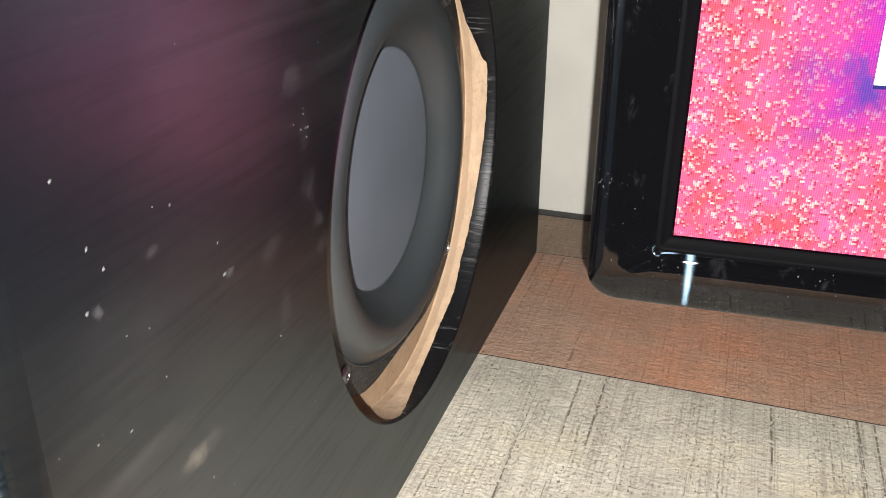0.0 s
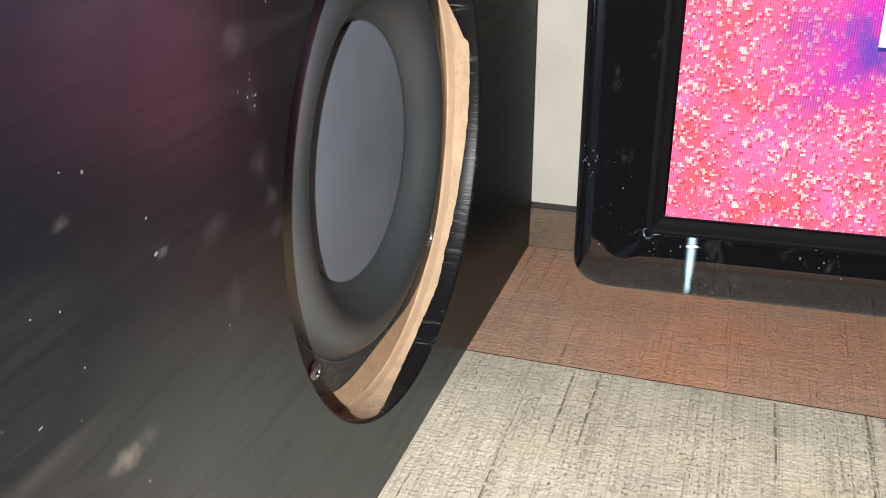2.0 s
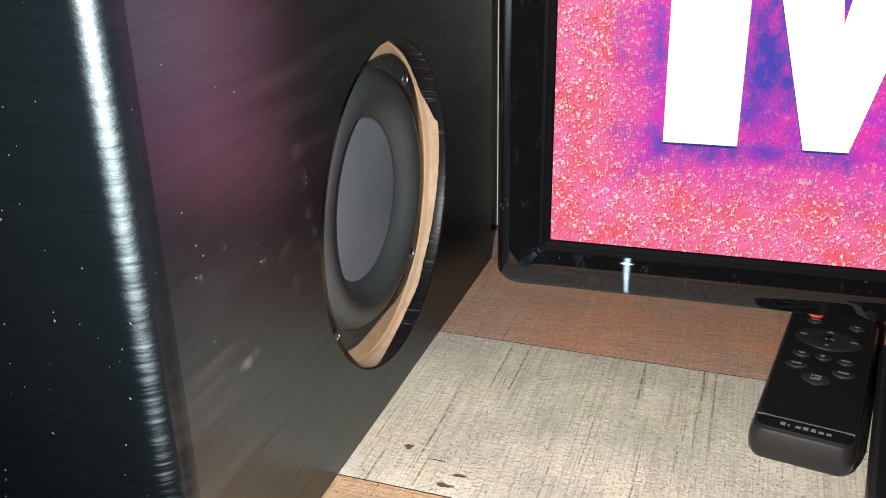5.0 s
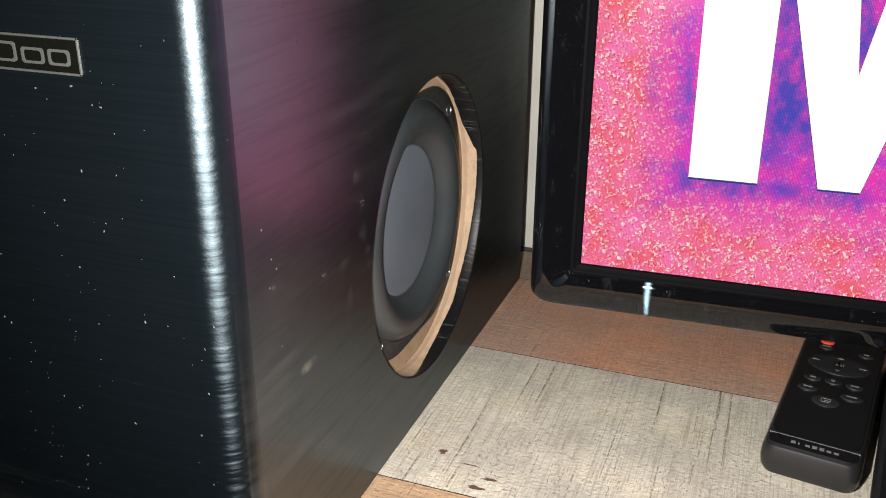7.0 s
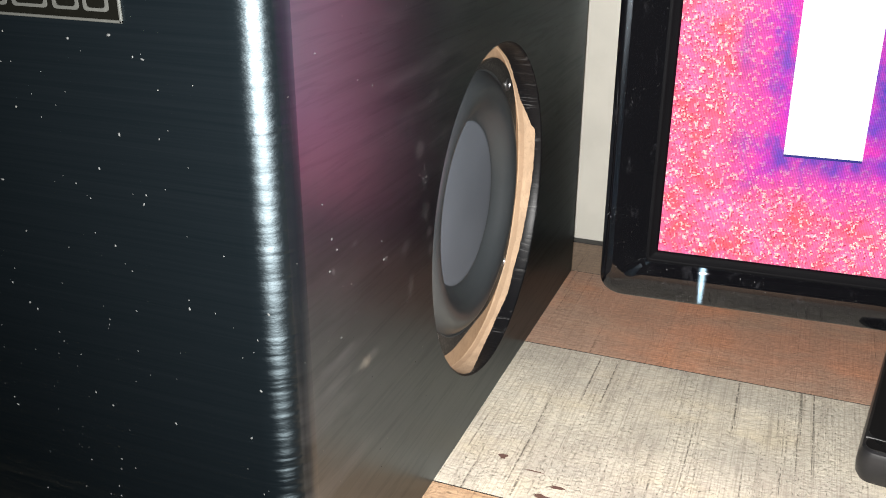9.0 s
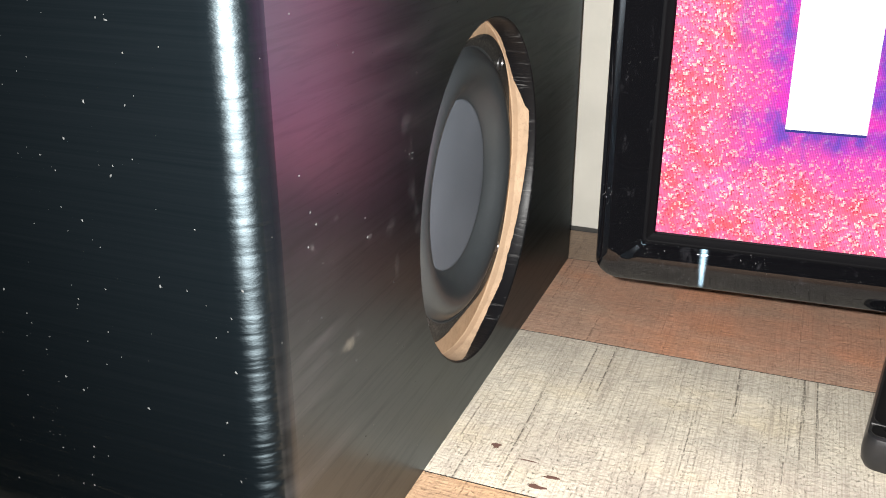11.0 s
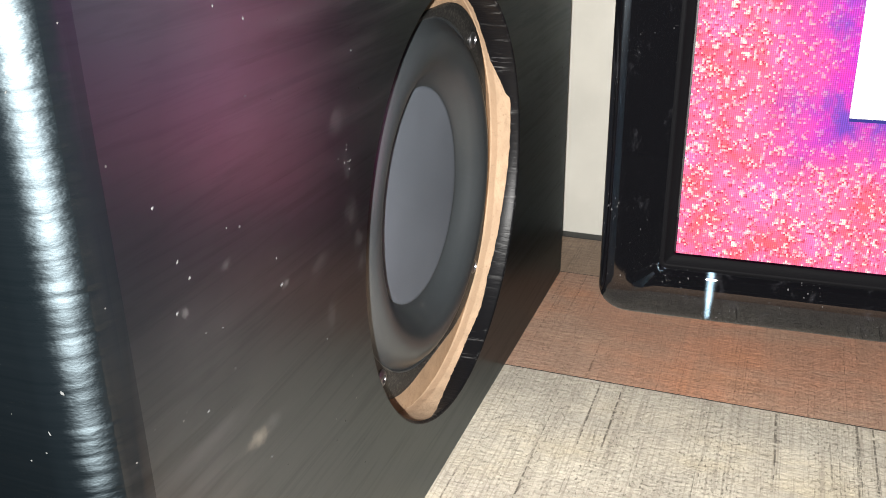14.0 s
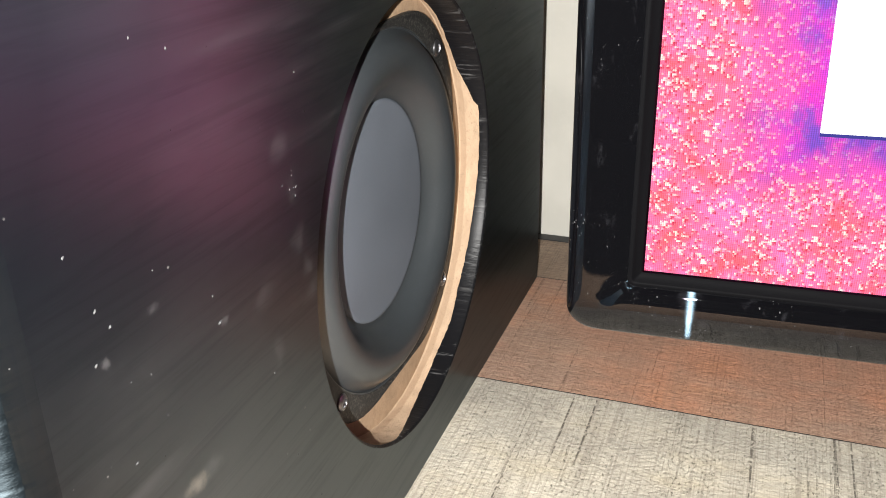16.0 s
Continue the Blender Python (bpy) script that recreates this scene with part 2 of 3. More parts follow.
def make_mdf(name, colour, core=None):
    m, n, l, b = mat(name)
    a = noise_tex(n, l, coords(n, l, (260, 120, 120)), 1, 4, 0.65)
    c = noise_tex(n, l, coords(n, l, (40, 40, 40)), 1, 4, 0.6)
    fleck = noise_tex(n, l, coords(n, l), 700, 3, 0.7)
    k = mixc(n, l, ramp(n, l, a, [(0.3, 0.0), (0.7, 1.0)]), tuple(0.72 * v for v in colour), colour)
    if core:
        where = n.new("ShaderNodeSeparateXYZ")
        l.new(coords(n, l), where.inputs[0])
        edge = maths(n, l, "ADD", maths(n, l, "MULTIPLY", where.outputs[0], 100.0), maths(n, l, "MULTIPLY", maths(n, l, "SUBTRACT", c, 0.5), 0.25))
        inside = ramp(n, l, maths(n, l, "ADD", edge, 1.5), [(0.34, 1.0), (0.40, 0.0)])
        outside = ramp(n, l, maths(n, l, "ADD", edge, 1.5), [(0.05, 0.0), (0.09, 1.0)])
        k = mixc(n, l, maths(n, l, "MULTIPLY", maths(n, l, "MULTIPLY", inside, outside), 0.75), k, core)
    k = mixc(n, l, ramp(n, l, c, [(0.38, 0.35), (0.62, 0.0)]), k, tuple(0.62 * v for v in colour))
    k = mixc(n, l, ramp(n, l, fleck, [(0.30, 0.5), (0.42, 0.0)]), k, tuple(0.45 * v for v in colour))
    l.new(k, b.inputs["Base Color"])
    setv(b, rough=0.85, spec=0.2)
    bump(n, l, b, maths(n, l, "ADD", a, maths(n, l, "MULTIPLY", fleck, 0.6)), 0.7, 0.0006)
    return m


def make_plain(name, colour, rough, metal=0.0, spec=0.5, grain=400.0, amount=0.15, lift=1.6):
    m, n, l, b = mat(name)
    a = noise_tex(n, l, coords(n, l), grain, 3, 0.6)
    big = noise_tex(n, l, coords(n, l), 25, 3, 0.5)
    k = mixc(n, l, big, tuple(0.8 * v for v in colour), tuple(min(1, 1.15 * v) for v in colour))
    k = mixc(n, l, ramp(n, l, a, [(0.55, 0.0), (0.8, 0.5)]), k, tuple(min(1, lift * v) for v in colour))
    l.new(k, b.inputs["Base Color"])
    l.new(ramp(n, l, big, [(0.3, rough * 0.88), (0.7, min(1, rough * 1.12))]), b.inputs["Roughness"])
    setv(b, metal=metal, spec=spec)
    if amount:
        bump(n, l, b, a, amount, 0.0003)
    return m


def make_scratched_paint():
    """Brushed-on black paint with scuffs across the cut edge."""
    m, n, l, b = mat("brushed_black_paint")
    s = noise_tex(n, l, coords(n, l, (60, 500, 500)), 1, 3, 0.7)
    p = noise_tex(n, l, coords(n, l, (30, 30, 30)), 1, 2, 0.5)
    k = maths(n, l, "MULTIPLY", ramp(n, l, s, [(0.55, 0.0), (0.68, 1.0)]), ramp(n, l, p, [(0.46, 0.0), (0.58, 0.9)]))
    l.new(mixc(n, l, k, (0.005, 0.005, 0.006), (0.10, 0.10, 0.10)), b.inputs["Base Color"])
    setv(b, rough=0.42, spec=0.22)
    bump(n, l, b, s, 0.5, 0.0004)
    return m


def make_dusty_frame():
    m, n, l, b = mat("dusty_black_frame")
    a = noise_tex(n, l, coords(n, l), 900, 3, 0.7)
    p = noise_tex(n, l, coords(n, l), 40, 3, 0.6)
    k = maths(n, l, "MULTIPLY", ramp(n, l, a, [(0.5, 0.0), (0.7, 1.0)]), ramp(n, l, p, [(0.36, 0.15), (0.62, 0.8)]))
    l.new(mixc(n, l, k, (0.010, 0.010, 0.010), (0.16, 0.15, 0.13)), b.inputs["Base Color"])
    setv(b, rough=0.5, spec=0.4)
    bump(n, l, b, a, 0.3, 0.0003)
    return m


def make_bezel():
    """Glossy black plastic, finely rubbed along its length, with dust and finger marks."""
    m, n, l, b = mat("gloss_black_bezel")
    v = voronoi(n, l, coords(n, l, (1.0, 1.0, 0.6), (0, 25, 0)), 1300)
    s = n.new("ShaderNodeSeparateColor")
    l.new(v.outputs["Color"], s.inputs[0])
    patch = ramp(n, l, noise_tex(n, l, coords(n, l), 45, 4, 0.6), [(0.45, 0.0), (0.7, 1.0)])
    lim = maths(n, l, "MULTIPLY", maths(n, l, "POWER", s.outputs[0], 4.5), maths(n, l, "ADD", maths(n, l, "MULTIPLY", patch, 0.40), 0.09))
    speck = maths(n, l, "LESS_THAN", v.outputs["Distance"], lim)
    film = ramp(n, l, noise_tex(n, l, coords(n, l, (110, 110, 60)), 1, 5, 0.65, 0.5), [(0.58, 0.0), (0.78, 1.0)])
    base = mixc(n, l, maths(n, l, "MULTIPLY", film, 0.05), (0.002, 0.002, 0.0025), (0.3, 0.3, 0.34))
    base = mixc(n, l, maths(n, l, "MULTIPLY", speck, 0.16), base, (0.4, 0.4, 0.4))
    l.new(base, b.inputs["Base Color"])
    setv(b, rough=0.6, spec=0.0)
    # a thin clear skin with moulding lines along the edge draws the lamp out into a streak
    t = n.new("ShaderNodeCombineXYZ")
    t.inputs[2].default_value = 1.0
    coats = []
    for rough, along, tone in ((0.05, 0.0, (0.95, 0.95, 1.0, 1)), (0.20, -0.95, (0.50, 0.78, 1.0, 1))):
        gloss = n.new("ShaderNodeBsdfAnisotropic")
        gloss.distribution = "BECKMANN"
        gloss.inputs["Color"].default_value = tone
        gloss.inputs["Roughness"].default_value = rough
        gloss.inputs["Anisotropy"].default_value = along
        l.new(t.outputs[0], gloss.inputs["Tangent"])
        coats.append(gloss)
    both = n.new("ShaderNodeMixShader")
    both.inputs[0].default_value = 0.10
    l.new(coats[0].outputs[0], both.inputs[1])
    l.new(coats[1].outputs[0], both.inputs[2])
    skin(n, l, b, both, 1.50)
    return m


def make_screen():
    """The lit picture: pink glitter that thins out to violet and blue, in fine rows of dots."""
    m, n, l, b = mat("screen_picture")
    obj = coords(n, l)
    snap = n.new("ShaderNodeVectorMath")
    snap.operation = "SNAP"
    snap.inputs[1].default_value = (0.0007, 0.0007, 0.0007)
    l.new(obj, snap.inputs[0])

    def dots_at(scale, off):
        q = n.new("ShaderNodeMapping")
        q.inputs["Scale"].default_value = scale
        q.inputs["Location"].default_value = off
        l.new(snap.outputs[0], q.inputs[0])
        return q.outputs[0]

    sep = n.new("ShaderNodeSeparateXYZ")
    l.new(obj, sep.inputs[0])
    x, z = sep.outputs[0], sep.outputs[2]
    soft = noise_tex(n, l, dots_at((22, 1, 22), (0, 0, 0)), 1, 4, 0.6)
    hue = noise_tex(n, l, dots_at((60, 1, 60), (4, 0, 7)), 1, 5, 0.65)
    # glitter lies towards the picture's lower and near edges
    edge = maths(n, l, "MINIMUM", maths(n, l, "DIVIDE", x, 0.050), maths(n, l, "DIVIDE", z, 0.055))
    edge = maths(n, l, "ADD", edge, maths(n, l, "MULTIPLY", maths(n, l, "SUBTRACT", soft, 0.5), 0.8))
    inner = ramp(n, l, edge, [(0.5, 0.0), (0.95, 1.0)])
    outer = maths(n, l, "SUBTRACT", 1.0, maths(n, l, "MULTIPLY", inner, 0.86))
    pink = mixc(n, l, ramp(n, l, hue, [(0.38, 0.0), (0.62, 1.0)]), (0.86, 0.11, 0.155), (0.92, 0.18, 0.45))
    violet = mixc(n, l, ramp(n, l, hue, [(0.34, 0.0), (0.56, 1.0)]), (0.42, 0.035, 0.60), (0.82, 0.035, 0.44))
    c = mixc(n, l, inner, pink, violet)
    # single grains of glitter: slanted chips of several sizes, each with a dark red side
    warp = n.new("ShaderNodeTexNoise")
    warp.inputs["Scale"].default_value = 420
    l.new(snap.outputs[0], warp.inputs["Vector"])
    for k, (cell, turn, low, colour) in enumerate(((420, -48, 0.29, (1.0, 0.80, 0.78)), (620, -70, 0.32, (1.0, 0.50, 0.66)), (480, 38, 0.30, (1.0, 0.92, 0.78)), (700, -15, 0.30, (1.0, 0.66, 0.62)))):
        def chips(shift):
            q = n.new("ShaderNodeVectorMath")
            q.operation = "MULTIPLY_ADD"
            l.new(warp.outputs["Color"], q.inputs[0])
            q.inputs[1].default_value = (0.0030, 0.0, 0.0030)
            l.new(snap.outputs[0], q.inputs[2])
            p = n.new("ShaderNodeMapping")
            p.vector_type = "TEXTURE"
            p.inputs["Location"].default_value = (0.091 * k + shift / cell, 0.4, 0.033 * k - shift / cell)
            p.inputs["Rotation"].default_value = (0, radians(turn), 0)
            p.inputs["Scale"].default_value = (1 / (cell * 0.72), 1, 1 / (cell * 1.35))
            l.new(q.outputs[0], p.inputs[0])
            v = n.new("ShaderNodeTexVoronoi")
            v.distance = "MANHATTAN"
            v.inputs["Scale"].default_value = 1.0
            l.new(p.outputs[0], v.inputs["Vector"])
            h = n.new("ShaderNodeSeparateColor")
            l.new(v.outputs["Color"], h.inputs[0])
            size = maths(n, l, "MULTIPLY", maths(n, l, "POWER", h.outputs[0], 1.3), low * 2.0)
            return ramp(n, l, maths(n, l, "SUBTRACT", maths(n, l, "ADD", size, 0.5), v.outputs["Distance"]), [(0.48, 0.0), (0.56, 1.0)]), h.outputs[1]
        under, _ = chips(0.22)
        over, tint = chips(0.0)
        c = mixc(n, l, maths(n, l, "MULTIPLY", maths(n, l, "MULTIPLY", under, outer), 0.7), c, (0.55, 0.012, 0.05))
        c = mixc(n, l, maths(n, l, "MULTIPLY", maths(n, l, "MULTIPLY", over, outer), maths(n, l, "ADD", maths(n, l, "MULTIPLY", tint, 0.7), 0.3)), c, colour)
    blue = ramp(n, l, noise_tex(n, l, dots_at((75, 1, 45), (2, 0, 1)), 1, 5, 0.65), [(0.52, 0.0), (0.64, 1.0)])
    c = mixc(n, l, maths(n, l, "MULTIPLY", blue, maths(n, l, "MULTIPLY", inner, 0.7)), c, (0.06, 0.07, 0.50))
    gap = maths(n, l, "MULTIPLY", ramp(n, l, maths(n, l, "MULTIPLY", maths(n, l, "ABSOLUTE", maths(n, l, "SUBTRACT", x, 0.099)), 30.0), [(0.25, 1.0), (0.75, 0.0)]), ramp(n, l, maths(n, l, "MULTIPLY", z, 6.0), [(0.30, 0.0), (0.52, 1.0)]))
    notch = maths(n, l, "MULTIPLY", ramp(n, l, maths(n, l, "MULTIPLY", maths(n, l, "ABSOLUTE", maths(n, l, "SUBTRACT", x, 0.122)), 30.0), [(0.2, 1.0), (0.6, 0.0)]), ramp(n, l, maths(n, l, "MULTIPLY", z, 6.0), [(0.66, 0.0), (0.76, 1.0)]))
    under = maths(n, l, "MULTIPLY", ramp(n, l, maths(n, l, "MULTIPLY", maths(n, l, "ABSOLUTE", maths(n, l, "SUBTRACT", z, 0.053)), 60.0), [(0.1, 0.8), (0.5, 0.0)]), ramp(n, l, maths(n, l, "MULTIPLY", maths(n, l, "ABSOLUTE", maths(n, l, "SUBTRACT", x, 0.094)), 16.0), [(0.60, 1.0), (0.85, 0.0)]))
    shade = maths(n, l, "MAXIMUM", maths(n, l, "MAXIMUM", gap, notch), under)
    shade = maths(n, l, "MULTIPLY", shade, ramp(n, l, noise_tex(n, l, dots_at((90, 1, 60), (8, 0, 5)), 1, 5, 0.65), [(0.36, 0.15), (0.58, 0.95)]))
    c = mixc(n, l, shade, c, (0.045, 0.05, 0.46))
    rows = maths(n, l, "SINE", maths(n, l, "MULTIPLY", z, 2 * math.pi / 0.0007))
    cols = maths(n, l, "SINE", maths(n, l, "MULTIPLY", x, 2 * math.pi / 0.0007))
    dots = maths(n, l, "ADD", maths(n, l, "MULTIPLY", maths(n, l, "ADD", maths(n, l, "MULTIPLY", rows, 0.6), maths(n, l, "MULTIPLY", cols, 1.4)), 0.2), 1.32)
    l.new(c, b.inputs["Emission Color"])
    l.new(dots, b.inputs["Emission Strength"])
    setv(b, (0.006, 0.006, 0.006), 0.2, spec=0.03)
    return m


def make_glow(name, colour, strength):
    m, n, l, b = mat(name)
    setv(b, (0.006, 0.006, 0.006), 0.2, spec=0.03)
    k = noise_tex(n, l, coords(n, l), 60, 2)
    l.new(mixc(n, l, k, tuple(0.96 * v for v in colour), colour), b.inputs["Emission Color"])
    b.inputs["Emission Strength"].default_value = strength
    return m


VINYL = make_vinyl()
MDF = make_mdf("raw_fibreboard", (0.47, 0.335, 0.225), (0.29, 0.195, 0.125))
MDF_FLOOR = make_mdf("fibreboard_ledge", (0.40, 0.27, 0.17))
PAINT = make_scratched_paint()
FRAME = make_dusty_frame()
RUBBER = make_plain("black_rubber", (0.026, 0.030, 0.033), 0.36, spec=0.9, grain=700, amount=0.05)
CONE = make_plain("grey_cone", (0.095, 0.108, 0.130), 0.62, spec=0.4, grain=1200, amount=0.08, lift=1.25)
SCREW = make_plain("dark_screw", (0.30, 0.30, 0.31), 0.36, metal=1.0, grain=300, amount=0.0)
SILVER = make_plain("dull_silver_print", (0.034, 0.035, 0.032), 0.7, spec=0.15, metal=0.0, grain=800, amount=0.1)
BADGE = make_plain("badge_black", (0.0025, 0.0025, 0.002), 0.7, spec=0.0, grain=600, amount=0.1)
BEZEL = make_bezel()
LIP = make_plain("satin_black_lip", (0.003, 0.003, 0.0035), 0.6, spec=0.02, grain=900, amount=0.05)
SCREEN = make_screen()
GLOW = make_glow("white_letter", (1.0, 1.0, 1.0), 1.5)
GLOW_BLUE = make_glow("blue_shade", (0.035, 0.035, 0.30), 1.0)
SHELL = make_plain("matt_black_plastic", (0.014, 0.014, 0.015), 0.5, grain=500, amount=0.2)
REMOTE_TOP = make_plain("satin_black_plastic", (0.006, 0.006, 0.0065), 0.30, grain=900, amount=0.04)
REMOTE_BODY = make_plain("grained_black_plastic", (0.011, 0.011, 0.012), 0.36, grain=900, amount=0.15)
RUBBER_KEY = make_plain("rubber_key", (0.014, 0.014, 0.015), 0.42, grain=900, amount=0.1)
RED_KEY = make_plain("red_rubber_key", (0.62, 0.06, 0.025), 0.45, grain=900, amount=0.1)
PRINT_AND_GLINT = make_plain("pale_print_and_glint", (0.14, 0.14, 0.14), 0.5, grain=900, amount=0.0)
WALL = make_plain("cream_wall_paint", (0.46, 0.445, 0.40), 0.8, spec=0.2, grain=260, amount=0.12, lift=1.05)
# unseen walls and ceiling: dark colour stands in for the unlit room
UNLIT_WALL = make_plain("unlit_wall_paint", (0.07, 0.065, 0.06), 0.9, spec=0.1, grain=200, amount=0.1, lift=1.1)
CEILING = make_plain("unlit_ceiling_paint", (0.09, 0.09, 0.085), 0.9, spec=0.1, grain=200, amount=0.1, lift=1.1)
FLOOR = make_plain("floor_tile", (0.08, 0.07, 0.06), 0.5, grain=60, amount=0.1, lift=1.2)
CORE = make_plain("board_core", (0.10, 0.065, 0.045), 0.7, grain=300, amount=0.2)
JOINT = make_plain("dark_joint", (0.014, 0.009, 0.007), 0.8, grain=500, amount=0.2)
DUST = make_plain("dust_flake", (0.06, 0.062, 0.062), 0.9, spec=0.1, grain=900, amount=0.2)
CHIP = make_plain("chipped_print", (0.09, 0.05, 0.04), 0.8, spec=0.1, grain=900, amount=0.3)
GREY_WOOD = make_plank("grey_washed_board", (0.57, 0.52, 0.425), (0.465, 0.42, 0.345), (0.19, 0.16, 0.13), 1.0)
RED_WOOD = make_plank("red_brown_board", (0.53, 0.262, 0.165), (0.43, 0.285, 0.205), (0.15, 0.08, 0.055), 2.0, 0.6, 0.35)
TAN_WOOD = make_plank("tan_board", (0.50, 0.34, 0.21), (0.40, 0.27, 0.165), (0.18, 0.11, 0.07), 3.0, 0.5, 0.5)
BACK_WOOD = make_plank("brown_board", (0.38, 0.28, 0.205), (0.30, 0.215, 0.155), (0.12, 0.085, 0.06), 4.0, 0.7, 0.4)

# ---- mesh helpers ----


def link_mesh(name, bm, material, parent=None, label="", smooth=None, orient=True):
    me = bpy.data.meshes.new(name)
    if orient:
        bmesh.ops.recalc_face_normals(bm, faces=bm.faces[:])
    if smooth is not None:
        for f in bm.faces:
            f.smooth = True
        for e in bm.edges:
            if len(e.link_faces) == 2 and e.calc_face_angle(0) > radians(smooth):
                e.smooth = False
    bm.to_mesh(me)
    bm.free()
    me.materials.append(material)
    ob = new(name, me)
    if parent:
        ob.parent = parent
    if label:
        tagged(ob, label)
    return ob


def part(name, bm, material, parent, label="", smooth=None):
    return link_mesh(name, bm, material, parent, label, smooth)


def box(x0, y0, z0, x1, y1, z1, bevel=0.0, seg=2):
    bm = bmesh.new()
    bmesh.ops.create_cube(bm, size=1)
    for v in bm.verts:
        v.co = Vector(((x0 + x1) / 2 + v.co.x * (x1 - x0), (y0 + y1) / 2 + v.co.y * (y1 - y0), (z0 + z1) / 2 + v.co.z * (z1 - z0)))
    if bevel:
        bmesh.ops.bevel(bm, geom=bm.edges[:], offset=bevel, segments=seg, profile=0.5, affect="EDGES")
    return bm


def rings(loops, cap_first=False, cap_last=False, closed=True):
    """Skin a row of point loops that all have the same count."""
    bm = bmesh.new()
    rows = [[bm.verts.new(p) for p in loop] for loop in loops]
    k = len(rows[0])
    for a, c in zip(rows, rows[1:]):
        for i in range(k if closed else k - 1):
            j = (i + 1) % k
            bm.faces.new((a[i], a[j], c[j], c[i]))
    if cap_first:
        bm.faces.new(rows[0])
    if cap_last:
        bm.faces.new(rows[-1])
    return bm


def slab(points, depth, axis, base):
    """A flat shape with a thickness: points in the two other axes."""
    def put(p, d):
        c = [p[0], p[1]]
        c.insert(axis, base + d)
        return Vector(c)
    return rings([[put(p, 0) for p in points], [put(p, depth) for p in points]], True, True)


def rounded_rect(a, c, r, seg=6):
    """Half sizes a and c, corner radius r, as 2D points."""
    out = []
    for k, (sx, sy) in enumerate(((1, 1), (-1, 1), (-1, -1), (1, -1))):
        for i in range(seg + 1):
            t = math.pi / 2 * (k + i / seg)
            out.append((sx * (a - r) + r * math.cos(t), sy * (c - r) + r * math.sin(t)))
    return out


# ---- the room ----
WALL_Y, BACK_EDGE, FRONT_EDGE = 0.066, 0.0572, -0.414
tagged(link_mesh("wall_north", box(-1.6, WALL_Y, -0.74, 2.2, WALL_Y + 0.12, 1.8), WALL), "cream painted plaster wall behind the table", "wall", kind="structure")
# unseen walls and ceiling close the room, darkened to return little light
tagged(link_mesh("wall_south", box(-1.6, -3.12, -0.74, 2.2, -3.0, 1.8), UNLIT_WALL), "unseen wall, coloured dark for the unlit room", "wall", kind="structure")
tagged(link_mesh("wall_west", box(-1.72, -3.12, -0.74, -1.6, WALL_Y + 0.12, 1.8), UNLIT_WALL), "unseen wall, coloured dark for the unlit room", "wall", kind="structure")
tagged(link_mesh("wall_east", box(2.2, -3.12, -0.74, 2.32, WALL_Y + 0.12, 1.8), UNLIT_WALL), "unseen wall, coloured dark for the unlit room", "wall", kind="structure")
tagged(link_mesh("ceiling", box(-1.72, -3.12, 1.8, 2.32, WALL_Y + 0.12, 1.9), CEILING), "unseen ceiling, coloured dark for the unlit room", "ceiling", kind="structure")
tagged(link_mesh("floor", box(-1.72, -3.12, -0.84, 2.32, WALL_Y + 0.12, -0.74), FLOOR), "dull brown floor", "floor", kind="structure")

# ---- the table ----
table = tagged(new("table"), "rustic board-pattern laminate table against the wall", "table")
part("core_board", box(-0.55, FRONT_EDGE + 0.001, -0.030, 1.25, BACK_EDGE - 0.001, -0.004), CORE, table)
# added black strip: shade of the open gap between table and wall
part("gap_shade", box(-0.55, BACK_EDGE, -0.030, 1.25, WALL_Y - 0.0005, 0.0006), SHELL, table, "black strip for the dark gap along the wall")
for x in (-0.50, 1.20):
    for y in (FRONT_EDGE + 0.05, BACK_EDGE - 0.05):
        part("leg", box(x - 0.025, y - 0.025, -0.74, x + 0.025, y + 0.025, -0.030, 0.003), CORE, table)


def plank(y0, y1, material, label):
    bm = box(-0.55, y0 + 0.0005, -0.0039, 1.25, y1 - 0.0005, 0.0)
    part("plank", bm, material, table, label)


for y in (-0.2815, -0.1225, 0.0):
    part("joint", box(-0.55, y - 0.0005, -0.0039, 1.25, y + 0.0005, -0.0001), JOINT, table, "dark printed joint")
plank(FRONT_EDGE, -0.2815, TAN_WOOD, "tan printed board")
plank(-0.2815, -0.1225, GREY_WOOD, "grey-washed printed board with saw lines")
plank(-0.1225, 0.0, RED_WOOD, "red-brown printed board")
plank(0.0, BACK_EDGE, BACK_WOOD, "dark brown printed board")


def flake(cx, cy, w, h, seed):
    rnd = random.Random(seed)
    pts = []
    for i in range(14):
        t = 2 * math.pi * i / 14
        k = rnd.uniform(0.55, 1.1)
        pts.append((cx + w * k * math.cos(t), cy + h * k * math.sin(t)))
    return pts


for cx, cy, w, h, sd in ((0.0265, -0.2485, 0.0030, 0.0026, 1), (0.0550, -0.2735, 0.0050, 0.0020, 2), (0.0600, -0.2640, 0.0046, 0.0013, 5), (0.0450, -0.2550, 0.0070, 0.0006, 7)):
    part("worn_mark", slab(flake(cx, cy, w, h, sd), 0.00012, 2, 0.0), CHIP, table, "dark worn-through mark")

# ---- the speaker ----
W, D, H, R_EDGE = 0.20, 0.407, 0.42, 0.014
CY, CZ, R_HOLE, DEPTH = -0.1922, 0.1148, 0.0895, 0.0150
N = 144
speaker = tagged(new("subwoofer_speaker"), "black wood-grain subwoofer box with a round cut-out in its side", "speaker")


